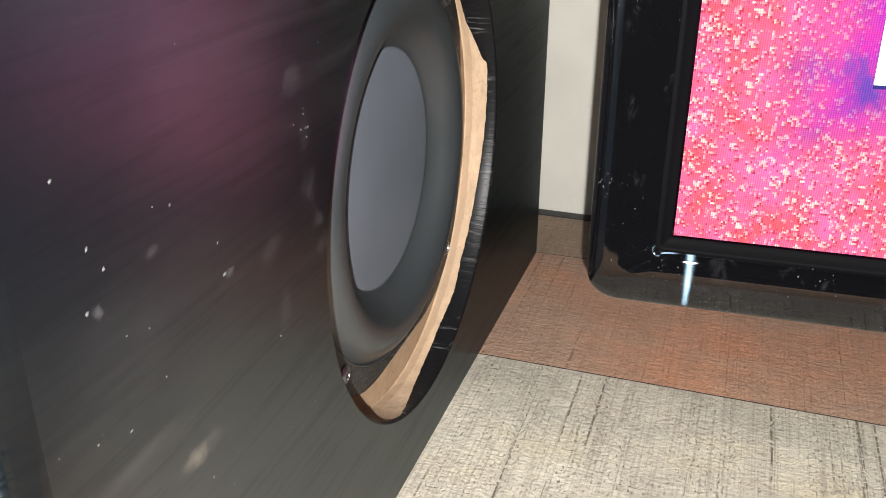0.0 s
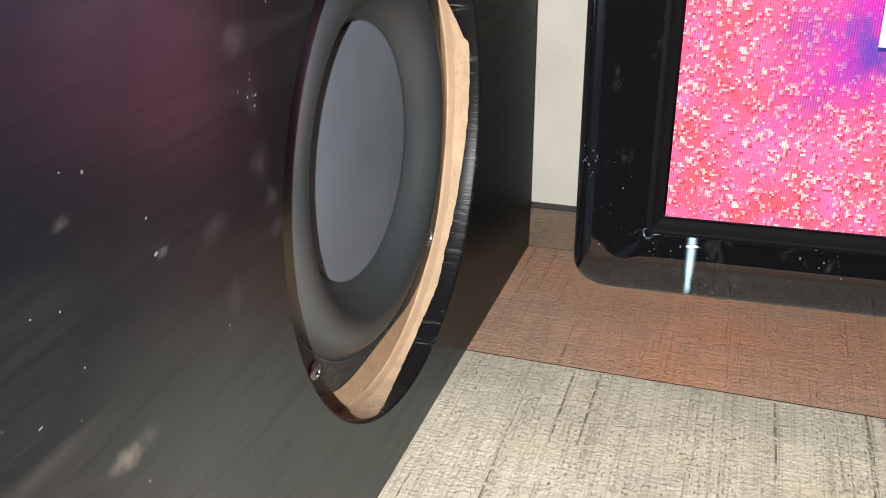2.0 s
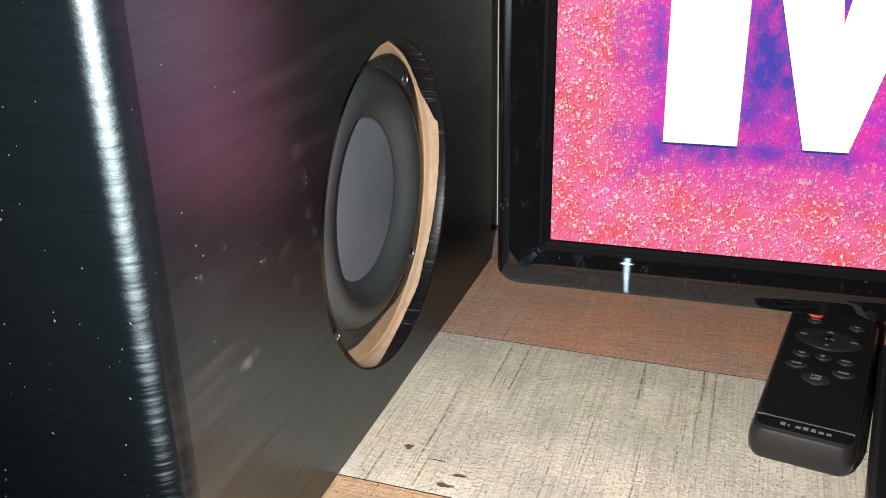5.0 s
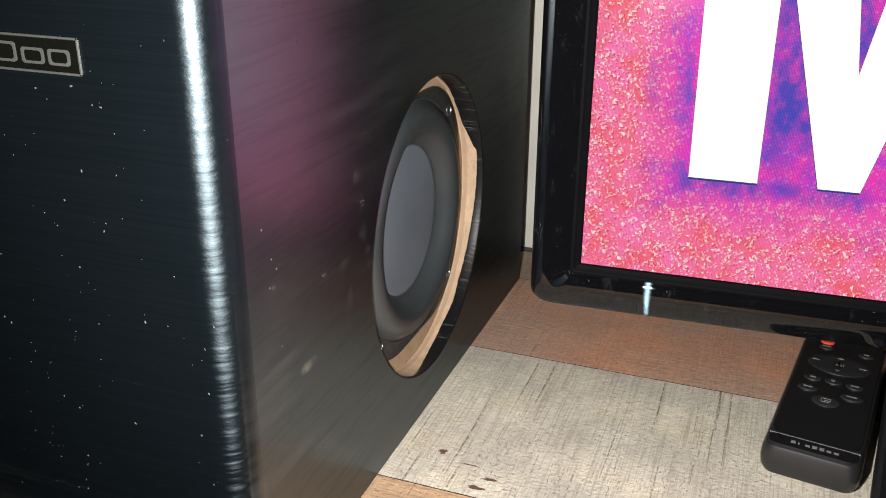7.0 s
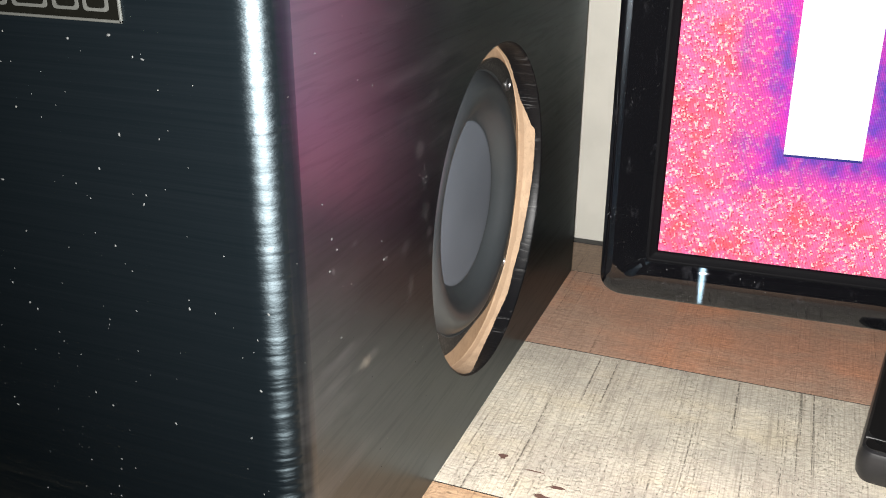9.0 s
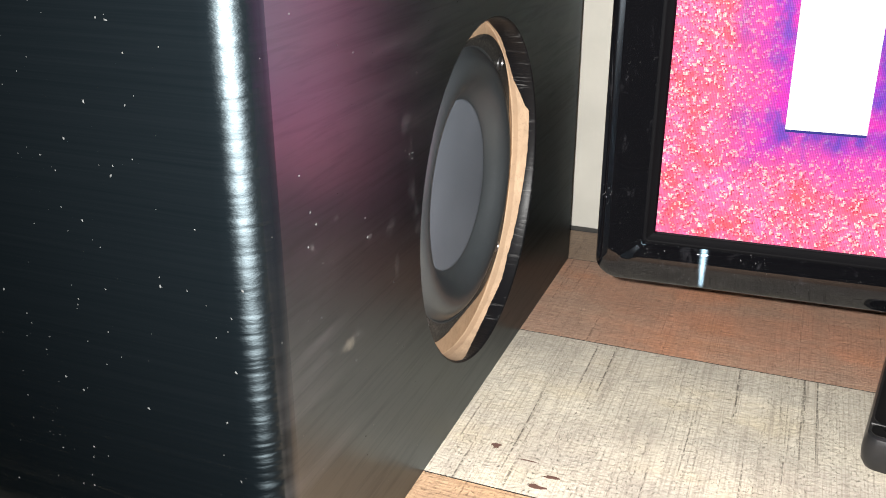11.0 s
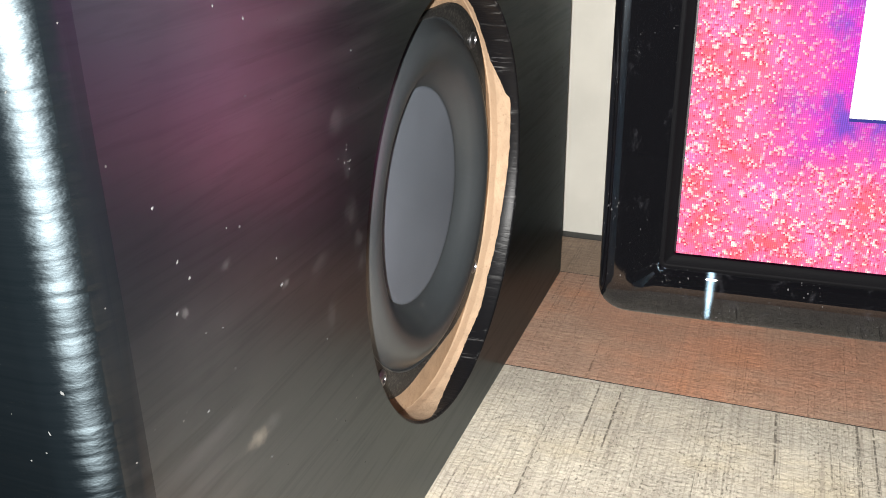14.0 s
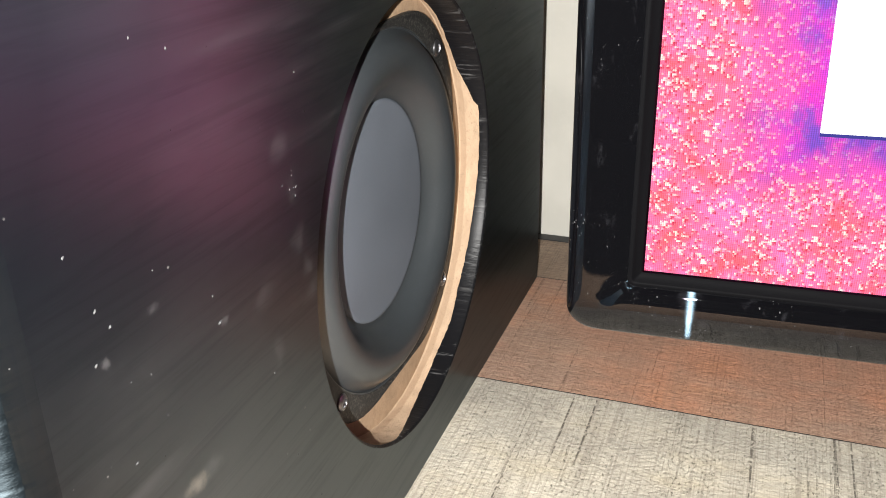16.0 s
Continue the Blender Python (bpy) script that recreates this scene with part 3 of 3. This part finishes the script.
def cabinet_mesh():
    """Carcass with rounded front uprights; the side that faces the screen has the round opening."""
    foot = []
    for i in range(9):
        t = math.pi / 2 * i / 8
        foot.append((-R_EDGE + R_EDGE * math.cos(t), -D + R_EDGE - R_EDGE * math.sin(t)))
    for i in range(9):
        t = math.pi / 2 * (1 + i / 8)
        foot.append((-W + R_EDGE + R_EDGE * math.cos(t), -D + R_EDGE - R_EDGE * math.sin(t)))
    foot += [(-W, 0.0), (0.0, 0.0)]
    bm = bmesh.new()
    low = [bm.verts.new((x, y, 0.0)) for x, y in foot]
    top = [bm.verts.new((x, y, H)) for x, y in foot]
    k = len(foot)
    for i in range(k - 1):
        bm.faces.new((low[i], low[i + 1], top[i + 1], top[i]))
    bm.faces.new(low)
    bm.faces.new(top)
    # the flat side, from its outline in to the opening
    y0, y1 = -D + R_EDGE, 0.0
    inner, outer = [], []
    for i in range(N):
        t = 2 * math.pi * i / N
        c, s = math.cos(t), math.sin(t)
        far = min(((y1 - CY) / c if c > 1e-9 else (y0 - CY) / c if c < -1e-9 else 9), ((H - CZ) / s if s > 1e-9 else -CZ / s if s < -1e-9 else 9))
        inner.append(bm.verts.new((0.0, CY + (R_HOLE + 0.0007) * c, CZ + (R_HOLE + 0.0007) * s)))
        outer.append((0.0, CY + far * c, CZ + far * s))
    corner = {(y0, 0.0): low[0], (y1, 0.0): low[-1], (y0, H): top[0], (y1, H): top[-1]}
    for (y, z), v in corner.items():
        j = min(range(N), key=lambda q: abs(outer[q][1] - y) + abs(outer[q][2] - z) if isinstance(outer[q], tuple) else 9)
        outer[j] = v
    outer = [o if not isinstance(o, tuple) else bm.verts.new(o) for o in outer]
    for i in range(N):
        j = (i + 1) % N
        bm.faces.new((inner[i], inner[j], outer[j], outer[i]))
    bmesh.ops.recalc_face_normals(bm, faces=bm.faces[:])
    middle = Vector((-W / 2, -D / 2, H / 2))
    for f in bm.faces:
        f.normal_update()
        if f.normal.dot(f.calc_center_median() - middle) < 0:
            f.normal_flip()
    return bm


link_mesh("cabinet", cabinet_mesh(), VINYL, speaker, "black wood-grain vinyl cabinet with dust", 25, False)

# how deep the black paint runs into the cut edge, round the opening (degrees, millimetres)
PAINT_EDGE = [(-180, 0.3), (-140, 0.3), (-122, 0.3), (-113, 0.9), (-106, 2.7), (-98, 5.1), (-90, 7.0), (-80, 8.3), (-67, 8.6), (-54, 7.1), (-45, 7.9), (-21, 6.6), (-3, 5.1), (10, 4.3), (15.5, 4.0), (17, 6.2), (21, 8.0), (29, 11.8), (40, 12.7), (53, 12.2), (64, 12.6), (90, 11.0), (120, 6.0), (180, 0.3)]


def paint_depth(deg):
    deg = (deg + 180) % 360 - 180
    for (a, p), (c, q) in zip(PAINT_EDGE, PAINT_EDGE[1:]):
        if a <= deg <= c:
            d = p + (q - p) * (deg - a) / (c - a)
            break
    d += 0.28 * noise.noise((deg * 0.35, 0.0, 0.0)) + 0.22 * noise.noise((deg * 1.1, 4.0, 0.0))
    return max(0.15, d) / 1000


def on_wall(deg, depth, r=R_HOLE):
    t = radians(deg)
    return Vector((-depth, CY + r * math.cos(t), CZ + r * math.sin(t)))


STEP = [i * 0.75 for i in range(480)]
part("painted_rim", rings([[on_wall(a, 0.0, R_HOLE + 0.0007) for a in STEP], [on_wall(a, 0.0003, R_HOLE + 0.0001) for a in STEP], [on_wall(a, 0.0009, R_HOLE - 0.0004) for a in STEP], [on_wall(a, max(0.0011, paint_depth(a)), R_HOLE - 0.0004) for a in STEP], [on_wall(a, max(0.0012, paint_depth(a)) + 0.0001, R_HOLE) for a in STEP]]), PAINT, speaker, "black paint scuffed over the cut edge", 40)
wall_loops = []
for k in range(7):
    f = k / 6
    wall_loops.append([on_wall(a, max(0.0012, paint_depth(a)) * (1 - f) + DEPTH * f, R_HOLE + 0.00025 * noise.noise((a * 0.25, f * 3, 0)) + (0.0006 * max(0, (f - 0.55)) if k < 6 else 0)) for a in STEP])
part("cut_edge", rings(wall_loops), MDF, speaker, "raw tan fibreboard edge", 40)
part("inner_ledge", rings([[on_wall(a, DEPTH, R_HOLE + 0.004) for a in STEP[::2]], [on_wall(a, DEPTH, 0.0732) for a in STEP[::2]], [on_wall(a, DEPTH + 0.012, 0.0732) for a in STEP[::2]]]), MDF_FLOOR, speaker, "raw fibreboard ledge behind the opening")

# the passive driver: frame with four eared corners, rubber roll and flat cone
DZ = CZ + 0.0016
A_FR, C_FR = 0.0755, 0.052
F_FRONT = DEPTH - 0.0022


def frame_loop(a, r, depth, seg=12):
    return [Vector((-depth, CY + p, DZ + q)) for p, q in rounded_rect(a, a, r, seg)]


def circle_loop(r, depth, seg=12):
    out = []
    for k in range(4):
        for i in range(seg + 1):
            t = math.pi / 2 * (k + i / seg)
            out.append(Vector((-depth, CY + r * math.cos(t), DZ + r * math.sin(t))))
    return out


fl = [frame_loop(A_FR, C_FR, DEPTH + 0.0005), frame_loop(A_FR, C_FR, F_FRONT + 0.0006), frame_loop(A_FR - 0.0007, C_FR - 0.0005, F_FRONT), frame_loop(0.0742, 0.0690, F_FRONT + 0.0001), circle_loop(0.0734, F_FRONT + 0.0005), circle_loop(0.0728, F_FRONT + 0.0025)]
part("driver_frame", rings(fl), FRAME, speaker, "dusty black pressed driver frame", 40)


def turned(profile, count=120):
    loops = []
    for r, d in profile:
        loops.append([Vector((-d, CY + r * math.cos(2 * math.pi * i / count), DZ + r * math.sin(2 * math.pi * i / count))) for i in range(count)])
    return loops


roll = [(0.0734, F_FRONT + 0.0008), (0.0728, F_FRONT + 0.0008)]
# crest, sloping flank and foot of the roll: radius, and depth from the frame's front
knots = [(0.0724, 0.0016), (0.0702, -0.0008), (0.0676, -0.0032), (0.0642, -0.0047), (0.0604, -0.0048), (0.0568, -0.0036), (0.0536, -0.0012), (0.0506, 0.0020), (0.0480, 0.0044), (0.0462, 0.0055), (0.0446, 0.0058)]
for k in range(len(knots) - 1):
    p0, p1, p2, p3 = (knots[min(max(q, 0), len(knots) - 1)] for q in (k - 1, k, k + 1, k + 2))
    for f in (0.0, 0.33, 0.67):
        roll.append(tuple(0.5 * (2 * b + (c - a) * f + (2 * a - 5 * b + 4 * c - e) * f * f + (3 * b - a - 3 * c + e) * f ** 3) + (0 if n == 0 else F_FRONT) for n, (a, b, c, e) in enumerate(zip(p0, p1, p2, p3))))
roll.append((knots[-1][0], knots[-1][1] + F_FRONT))
part("surround", rings(turned(roll)), RUBBER, speaker, "black rubber roll surround", 60)
disc = [(0.0456, F_FRONT + 0.0058), (0.0452, F_FRONT + 0.0053), (0.0446, F_FRONT + 0.0050), (0.0434, F_FRONT + 0.0049), (0.020, F_FRONT + 0.0048), (0.004, F_FRONT + 0.0048)]
part("cone", rings(turned(disc), cap_last=True), CONE, speaker, "flat grey cone", 30)
for dy, dz in ((0.0552, 0.0552), (-0.0552, 0.0552), (-0.0552, -0.0552), (0.0552, -0.0552)):
    loops = []
    for r, d in ((0.0036, 0.0003), (0.0036, -0.0004), (0.0030, -0.0010), (0.0018, -0.0013), (0.0016, -0.0006)):
        loops.append([Vector((-F_FRONT - d, CY + dy + r * math.cos(math.pi * i / 10), DZ + dz + r * math.sin(math.pi * i / 10))) for i in range(20)])
    part("screw", rings(loops, cap_last=True), SCREW, speaker, "small shiny screw", 40)

# the badge on the front: outline with plain bars in place of the maker's mark
badge = part("badge", box(-0.1385, -D - 0.0004, 0.2430, -0.0505, -D + 0.001, 0.2565, 0.0003, 1), BADGE, speaker, "small black badge with a silver outline")
BX0, BX1, BZ0, BZ1 = -0.1385, -0.0505, 0.2430, 0.2565
for x0, z0, x1, z1 in ((BX0, BZ0, BX1, BZ0 + 0.0009), (BX0, BZ1 - 0.0009, BX1, BZ1), (BX0, BZ0, BX0 + 0.0009, BZ1), (BX1 - 0.0009, BZ0, BX1, BZ1)):
    part("outline", box(x0, -D - 0.0009, z0, x1, -D, z1, 0.0002, 1), SILVER, badge)
for x0, x1, z1 in ((-0.1345, -0.1225, 0.2530), (-0.1205, -0.1180, 0.2530), (-0.1160, -0.1065, 0.2520), (-0.1045, -0.0955, 0.2535), (-0.0930, -0.0790, 0.2535), (-0.0765, -0.0665, 0.2520), (-0.0645, -0.0550, 0.2520)):
    hollow = [rounded_rect((x1 - x0) / 2 - k, (z1 - 0.2462) / 2 - k, 0.0012, 3) for k in (0.0, min(0.0010, (x1 - x0) * 0.4))]
    at = Vector(((x0 + x1) / 2, 0, (0.2462 + z1) / 2))
    loop = [[at + Vector((p, -D - d, q)) for p, q in hollow[k]] for k, d in ((0, 0.0), (0, 0.0009), (1, 0.0009), (1, 0.0))]
    part("mark", rings(loop), SILVER, badge)

# dust and crumbs that cling to the box
rnd = random.Random(4)
dust = bmesh.new()


def speck_on(bm, centre, u, v, w, size, stretch=1.0):
    pts = []
    turn = rnd.uniform(0, math.pi)
    for i in range(7):
        t = 2 * math.pi * i / 7
        k = size * rnd.uniform(0.6, 1.15)
        a, c = k * math.cos(t) * stretch, k * math.sin(t)
        pts.append((a * math.cos(turn) - c * math.sin(turn), a * math.sin(turn) + c * math.cos(turn)))
    ring = [bm.verts.new(centre + u * a + v * c) for a, c in pts]
    tip = bm.verts.new(centre + w * min(0.0004, size * 0.6))
    for i in range(7):
        bm.faces.new((ring[i], ring[(i + 1) % 7], tip))


EX, EY, EZ = Vector((1, 0, 0)), Vector((0, 1, 0)), Vector((0, 0, 1))
for i in range(320):
    c = Vector((rnd.uniform(-0.19, -0.006), -D - 0.00003, rnd.uniform(0.03, 0.33)))
    if c.x > -R_EDGE:
        c.y = -D + R_EDGE - math.sqrt(max(0, R_EDGE ** 2 - (c.x + R_EDGE) ** 2)) - 0.00003
    speck_on(dust, c, EX, EZ, -EY, rnd.choice((0.00013, 0.00016, 0.0002, 0.00025, 0.0003, 0.00045)), rnd.uniform(1, 1.8))
for i in range(110):
    y, z = rnd.uniform(-0.385, -0.01), rnd.uniform(0.02, 0.33)
    if math.hypot(y - CY, z - CZ) > R_HOLE + 0.003:
        speck_on(dust, Vector((0.00003, y, z)), EY, EZ, EX, rnd.choice((0.00014, 0.0002, 0.00025, 0.00035)), rnd.uniform(1, 2))
for y, z, s in ((-0.333, 0.143, 0.0006), (-0.371, 0.162, 0.0005), (-0.284, 0.196, 0.0004), (-0.377, 0.156, 0.0005), (-0.380, 0.182, 0.0005), (-0.339, 0.214, 0.0004)):
    speck_on(dust, Vector((0.00003, y, z)), EY, EZ, EX, s, 1.3)
for k in range(9):
    speck_on(dust, Vector((0.00003, -0.294 + rnd.uniform(-0.006, 0.006), 0.165 + rnd.uniform(-0.005, 0.005))), EY, EZ, EX, rnd.uniform(0.00015, 0.0003), 1.5)
dust_ob = link_mesh("dust", dust, DUST)
tagged(dust_ob, "pale dust and crumbs clinging to the black speaker", "dust", kind="stuff")

# ---- the television ----
TX0, TZ0, TW, TH = 0.0602, 0.0781, 0.758, 0.4524
BEZ_L, BEZ_B = 0.0286, 0.0291
SCREEN_Y, FRONT_Y = -0.1968, -0.1985
tv = tagged(new("television"), "glossy black television showing a bright pink picture, on the table", "television")


def bezel_loop(u, v, radius, v_low=None, seg=8):
    """Outline of the television moved in by u and out of its front by v; the lower edge may stand out by v_low instead."""
    k = u / BEZ_L
    a, c = TW / 2 - u, TH / 2 - k * BEZ_B
    out, ring = [], rounded_rect(a, c, max(radius, 0.0006), seg)
    for i, (p, q) in enumerate(ring):
        t = math.pi / 2 * (i // (seg + 1) + (i % (seg + 1)) / seg)
        w = max(0.0, -math.sin(t)) ** 2
        here = (p, q, w)
        out.append(here)
        if i % (seg + 1) == seg:
            e = ring[(i + 1) % len(ring)]
            w = 1.0 if q < 0 and e[1] < 0 else 0.0
            out += [(p + (e[0] - p) * f, q + (e[1] - q) * f, w) for f in (0.01, 0.03, 0.97, 0.99)]
    return [Vector((TX0 + TW / 2 + p, FRONT_Y - (v if v_low is None else v + (v_low - v) * w), TZ0 + TH / 2 + q)) for p, q, w in out]


# inset, stand-out at the sides, stand-out along the sloping lower edge
prof = [(0.0006, -0.030, -0.030), (0.0, -0.026, -0.026), (0.0, -0.0040, -0.0062), (0.0005, -0.0016, -0.0046), (0.0016, 0.0000, -0.0036), (0.0040, 0.0009, -0.0021), (0.0080, 0.0013, 0.0002), (0.0105, 0.0013, 0.0016), (0.0125, 0.0013, 0.0025), (0.0140, 0.0013, 0.0029), (0.0165, 0.0012, 0.0030), (0.0200, 0.0010, 0.0027), (0.0215, 0.0010, 0.0023), (0.0230, 0.0010, 0.0004)]
part("bezel", rings([bezel_loop(u, v, 0.012 - 0.4 * u, w) for u, v, w in prof]), BEZEL, tv, "glossy black bezel with dust and finger marks", 50)
lip = [(0.0230, 0.0010, 0.0004), (0.0234, 0.0011, 0.0010), (0.0242, 0.0012, 0.0012), (0.0249, 0.0008, 0.0008), (0.0253, 0.0, 0.0), (0.0270, -0.0006, -0.0006), (0.0279, -0.0014, -0.0014)]
part("inner_lip", rings([bezel_loop(u, v, 0.0025 - 0.0004 * k, w) for k, (u, v, w) in enumerate(lip)]), LIP, tv, "satin black inner lip", 50)
SX0, SZ0 = TX0 + BEZ_L, TZ0 + BEZ_B
screen = part("screen", box(0, 0, 0, TW - 2 * BEZ_L, 0.004, TH - 2 * BEZ_B), SCREEN, tv, "lit screen of pink glitter with white letters")
screen.location = (SX0, SCREEN_Y, SZ0)
part("back_shell", rings([bezel_loop(0.0006, -0.030, 0.013), bezel_loop(0.010, -0.045, 0.02), bezel_loop(0.012, -0.070, 0.03)], cap_last=True), SHELL, tv, "matt black rear shell", 40)
part("stand_neck", box(0.41, -0.165, 0.012, 0.47, -0.14, 0.12, 0.004), SHELL, tv)
part("stand_base", slab([(0.44 + p, -0.15 + q) for p, q in rounded_rect(0.11, 0.085, 0.03)], 0.0125, 2, 0.0), SHELL, tv)


def letter(name, pts, label, material, lift):
    bm = slab([(x - SX0, z - SZ0) for x, z in pts], -0.0003, 1, -lift)
    part(name, bm, material, screen, label)


I_SHAPE = [(0.1415, 0.1636), (0.1755, 0.1636), (0.1728, 0.400), (0.1372, 0.400)]
V_SHAPE = [(0.2045, 0.1637), (0.2242, 0.1637), (0.2845, 0.400), (0.2450, 0.400), (0.2140, 0.2210), (0.1900, 0.400), (0.1450, 0.400)]
letter("letter_shade", [(x, z - 0.0013) for x, z in I_SHAPE], "dark blue shade", GLOW_BLUE, 0.0001)
letter("letter", I_SHAPE, "bright white letter", GLOW, 0.0006)
letter("letter_shade", [(x, z - 0.0012) for x, z in V_SHAPE], "dark blue shade", GLOW_BLUE, 0.0001)
letter("letter", V_SHAPE, "bright white letter", GLOW, 0.0006)

tv.matrix_basis = pose(TX0, FRONT_Y, 0, 0, 0, 3.0) @ pose(-TX0, -FRONT_Y, 0)

# ---- the remote controls ----


def remote_body(half_w, length, height, r):
    """A long rounded slab; y runs along it from the near end, its near end is blunt and full."""
    loops = []
    def outline(inset, z):
        return [Vector((p, length / 2 + q, z)) for p, q in rounded_rect(half_w - inset, length / 2 - inset, max(r - inset * 0.5, 0.002), 8)]
    for inset, z in ((0.0045, 0.0), (0.0022, 0.0012), (0.0006, 0.0045), (0.0, height * 0.5), (0.0004, height * 0.78), (0.0016, height * 0.94), (0.0034, height)):
        loops.append(outline(inset, z))
    return rings(loops, True, True)


def oval(cx, cy, a, c, z0, h, count=24):
    loops = []
    for k, d in ((1.0, 0.0), (1.0, h * 0.6), (0.9, h * 0.95), (0.6, h)):
        loops.append([Vector((cx + k * a * math.cos(2 * math.pi * i / count), cy + k * c * math.sin(2 * math.pi * i / count), z0 + d)) for i in range(count)])
    return rings(loops, False, True)


remote = tagged(new("remote_control"), "black remote control with a red power button on the table", "remote control")
RW, RL, RH = 0.0262, 0.1515, 0.0200
part("body", remote_body(RW, RL, RH, 0.0075), REMOTE_BODY, remote, "rounded black plastic body", 30)
part("top_plate", slab([(p, 0.0812 + q) for p, q in rounded_rect(RW - 0.0030, 0.0668, 0.006)], 0.0005, 2, RH), REMOTE_TOP, remote, "satin black top plate")
part("end_plate", slab([(p, 0.0080 + q) for p, q in rounded_rect(RW - 0.0032, 0.0050, 0.004)], 0.0004, 2, RH), REMOTE_TOP, remote, "satin black end plate")
# the seam's thin glint, painted as a pale line
part("seam_glint", box(-RW + 0.0025, 0.0135, RH - 0.0004, RW - 0.0025, 0.0140, RH + 0.0003), PRINT_AND_GLINT, remote, "seam across the handset, its glint painted pale")
for k in range(7):
    x0 = -0.0115 + 0.0037 * k
    part("printed_mark", box(x0, 0.0070, RH - 0.0003, x0 + (0.0009 if k == 1 else 0.0025), 0.0088 + (0.0008 if k in (0, 3, 4) else 0), RH + 0.00055), PRINT_AND_GLINT, remote)
TOP = RH + 0.0004


def key(x, y, a, c, material, bars=(), label=""):
    k = part("button", oval(x, y, a, c, TOP, 0.0011), material, remote, label, 35)
    for bx, by, w, h in bars:
        part("symbol", box(x + bx - w / 2, y + by - h / 2, TOP + 0.0010, x + bx + w / 2, y + by + h / 2, TOP + 0.00125), PRINT_AND_GLINT, k)
    return k


def arrow(x, y, w, h, up, parent):
    pts = [(x - w, y - up * h), (x + w, y - up * h), (x, y + up * h)]
    part("symbol", slab(pts, 0.0003, 2, TOP + 0.0010), PRINT_AND_GLINT, parent)


key(-0.0108, 0.1398, 0.0043, 0.0040, RED_KEY, label="red power button")
key(-0.0104, 0.1310, 0.0045, 0.0032, RUBBER_KEY, ((0, 0.0005, 0.0055, 0.0011),))
key(0.0138, 0.1305, 0.0045, 0.0032, RUBBER_KEY, ((0, 0.0005, 0.0030, 0.0011),))
pad = key(0.0, 0.1090, 0.0185, 0.0125, RUBBER_KEY, ((-0.0140, 0.0010, 0.0042, 0.0010), (0.0140, 0.0010, 0.0046, 0.0010)))
arrow(0.0, 0.1180, 0.0018, 0.0010, 1, pad)
arrow(0.0, 0.1005, 0.0014, 0.0009, -1, pad)
ok = key(0.0, 0.1090, 0.0055, 0.0060, REMOTE_TOP)
arrow(-0.0012, 0.1090, 0.0010, 0.0014, 1, ok)
for dx in (0.0012, 0.0026):
    part("symbol", box(dx - 0.0004, 0.1076, TOP + 0.0010, dx + 0.0004, 0.1104, TOP + 0.0013), PRINT_AND_GLINT, ok)
key(-0.0120, 0.0855, 0.0050, 0.0034, RUBBER_KEY, ((0, 0.0003, 0.0034, 0.0012),))
key(0.0, 0.0862, 0.0050, 0.0034, RUBBER_KEY, ((-0.0006, 0.0003, 0.0024, 0.0018),))
key(0.0120, 0.0855, 0.0050, 0.0034, RUBBER_KEY, ((0, 0.0003, 0.0050, 0.0012),))
key(-0.0130, 0.0718, 0.0058, 0.0038, RUBBER_KEY, ((0, 0.0006, 0.0052, 0.0011),))
key(0.0120, 0.0712, 0.0062, 0.0040, RUBBER_KEY, ((0, 0.0006, 0.0058, 0.0011),))
source = key(-0.0010, 0.0602, 0.0078, 0.0060, RUBBER_KEY)
for bx, by, w, h in ((0, 0.0022, 0.0056, 0.0005), (0, -0.0018, 0.0056, 0.0005), (-0.0026, 0.0002, 0.0005, 0.0040), (0.0026, 0.0012, 0.0005, 0.0020), (0.0008, -0.0001, 0.0034, 0.0006)):
    part("symbol", box(-0.0010 + bx - w / 2, 0.0602 + by - h / 2, TOP + 0.0010, -0.0010 + bx + w / 2, 0.0602 + by + h / 2, TOP + 0.00125), PRINT_AND_GLINT, source)
remote.matrix_basis = pose(0.2225, -0.2075, 0.0, 0, 0, -8.6)

second = tagged(new("remote_control"), "second black handset with a glossy face on the table", "remote control")
part("body", remote_body(0.0260, 0.180, 0.0150, 0.014), REMOTE_BODY, second, "rounded black plastic body", 30)
part("top_plate", slab([(p, 0.090 + q) for p, q in rounded_rect(0.0222, 0.0835, 0.011)], 0.0005, 2, 0.0150), REMOTE_TOP, second, "glossy black face")
second.matrix_basis = pose(0.2752, -0.2540, 0.0, 0, 0, -7.0)
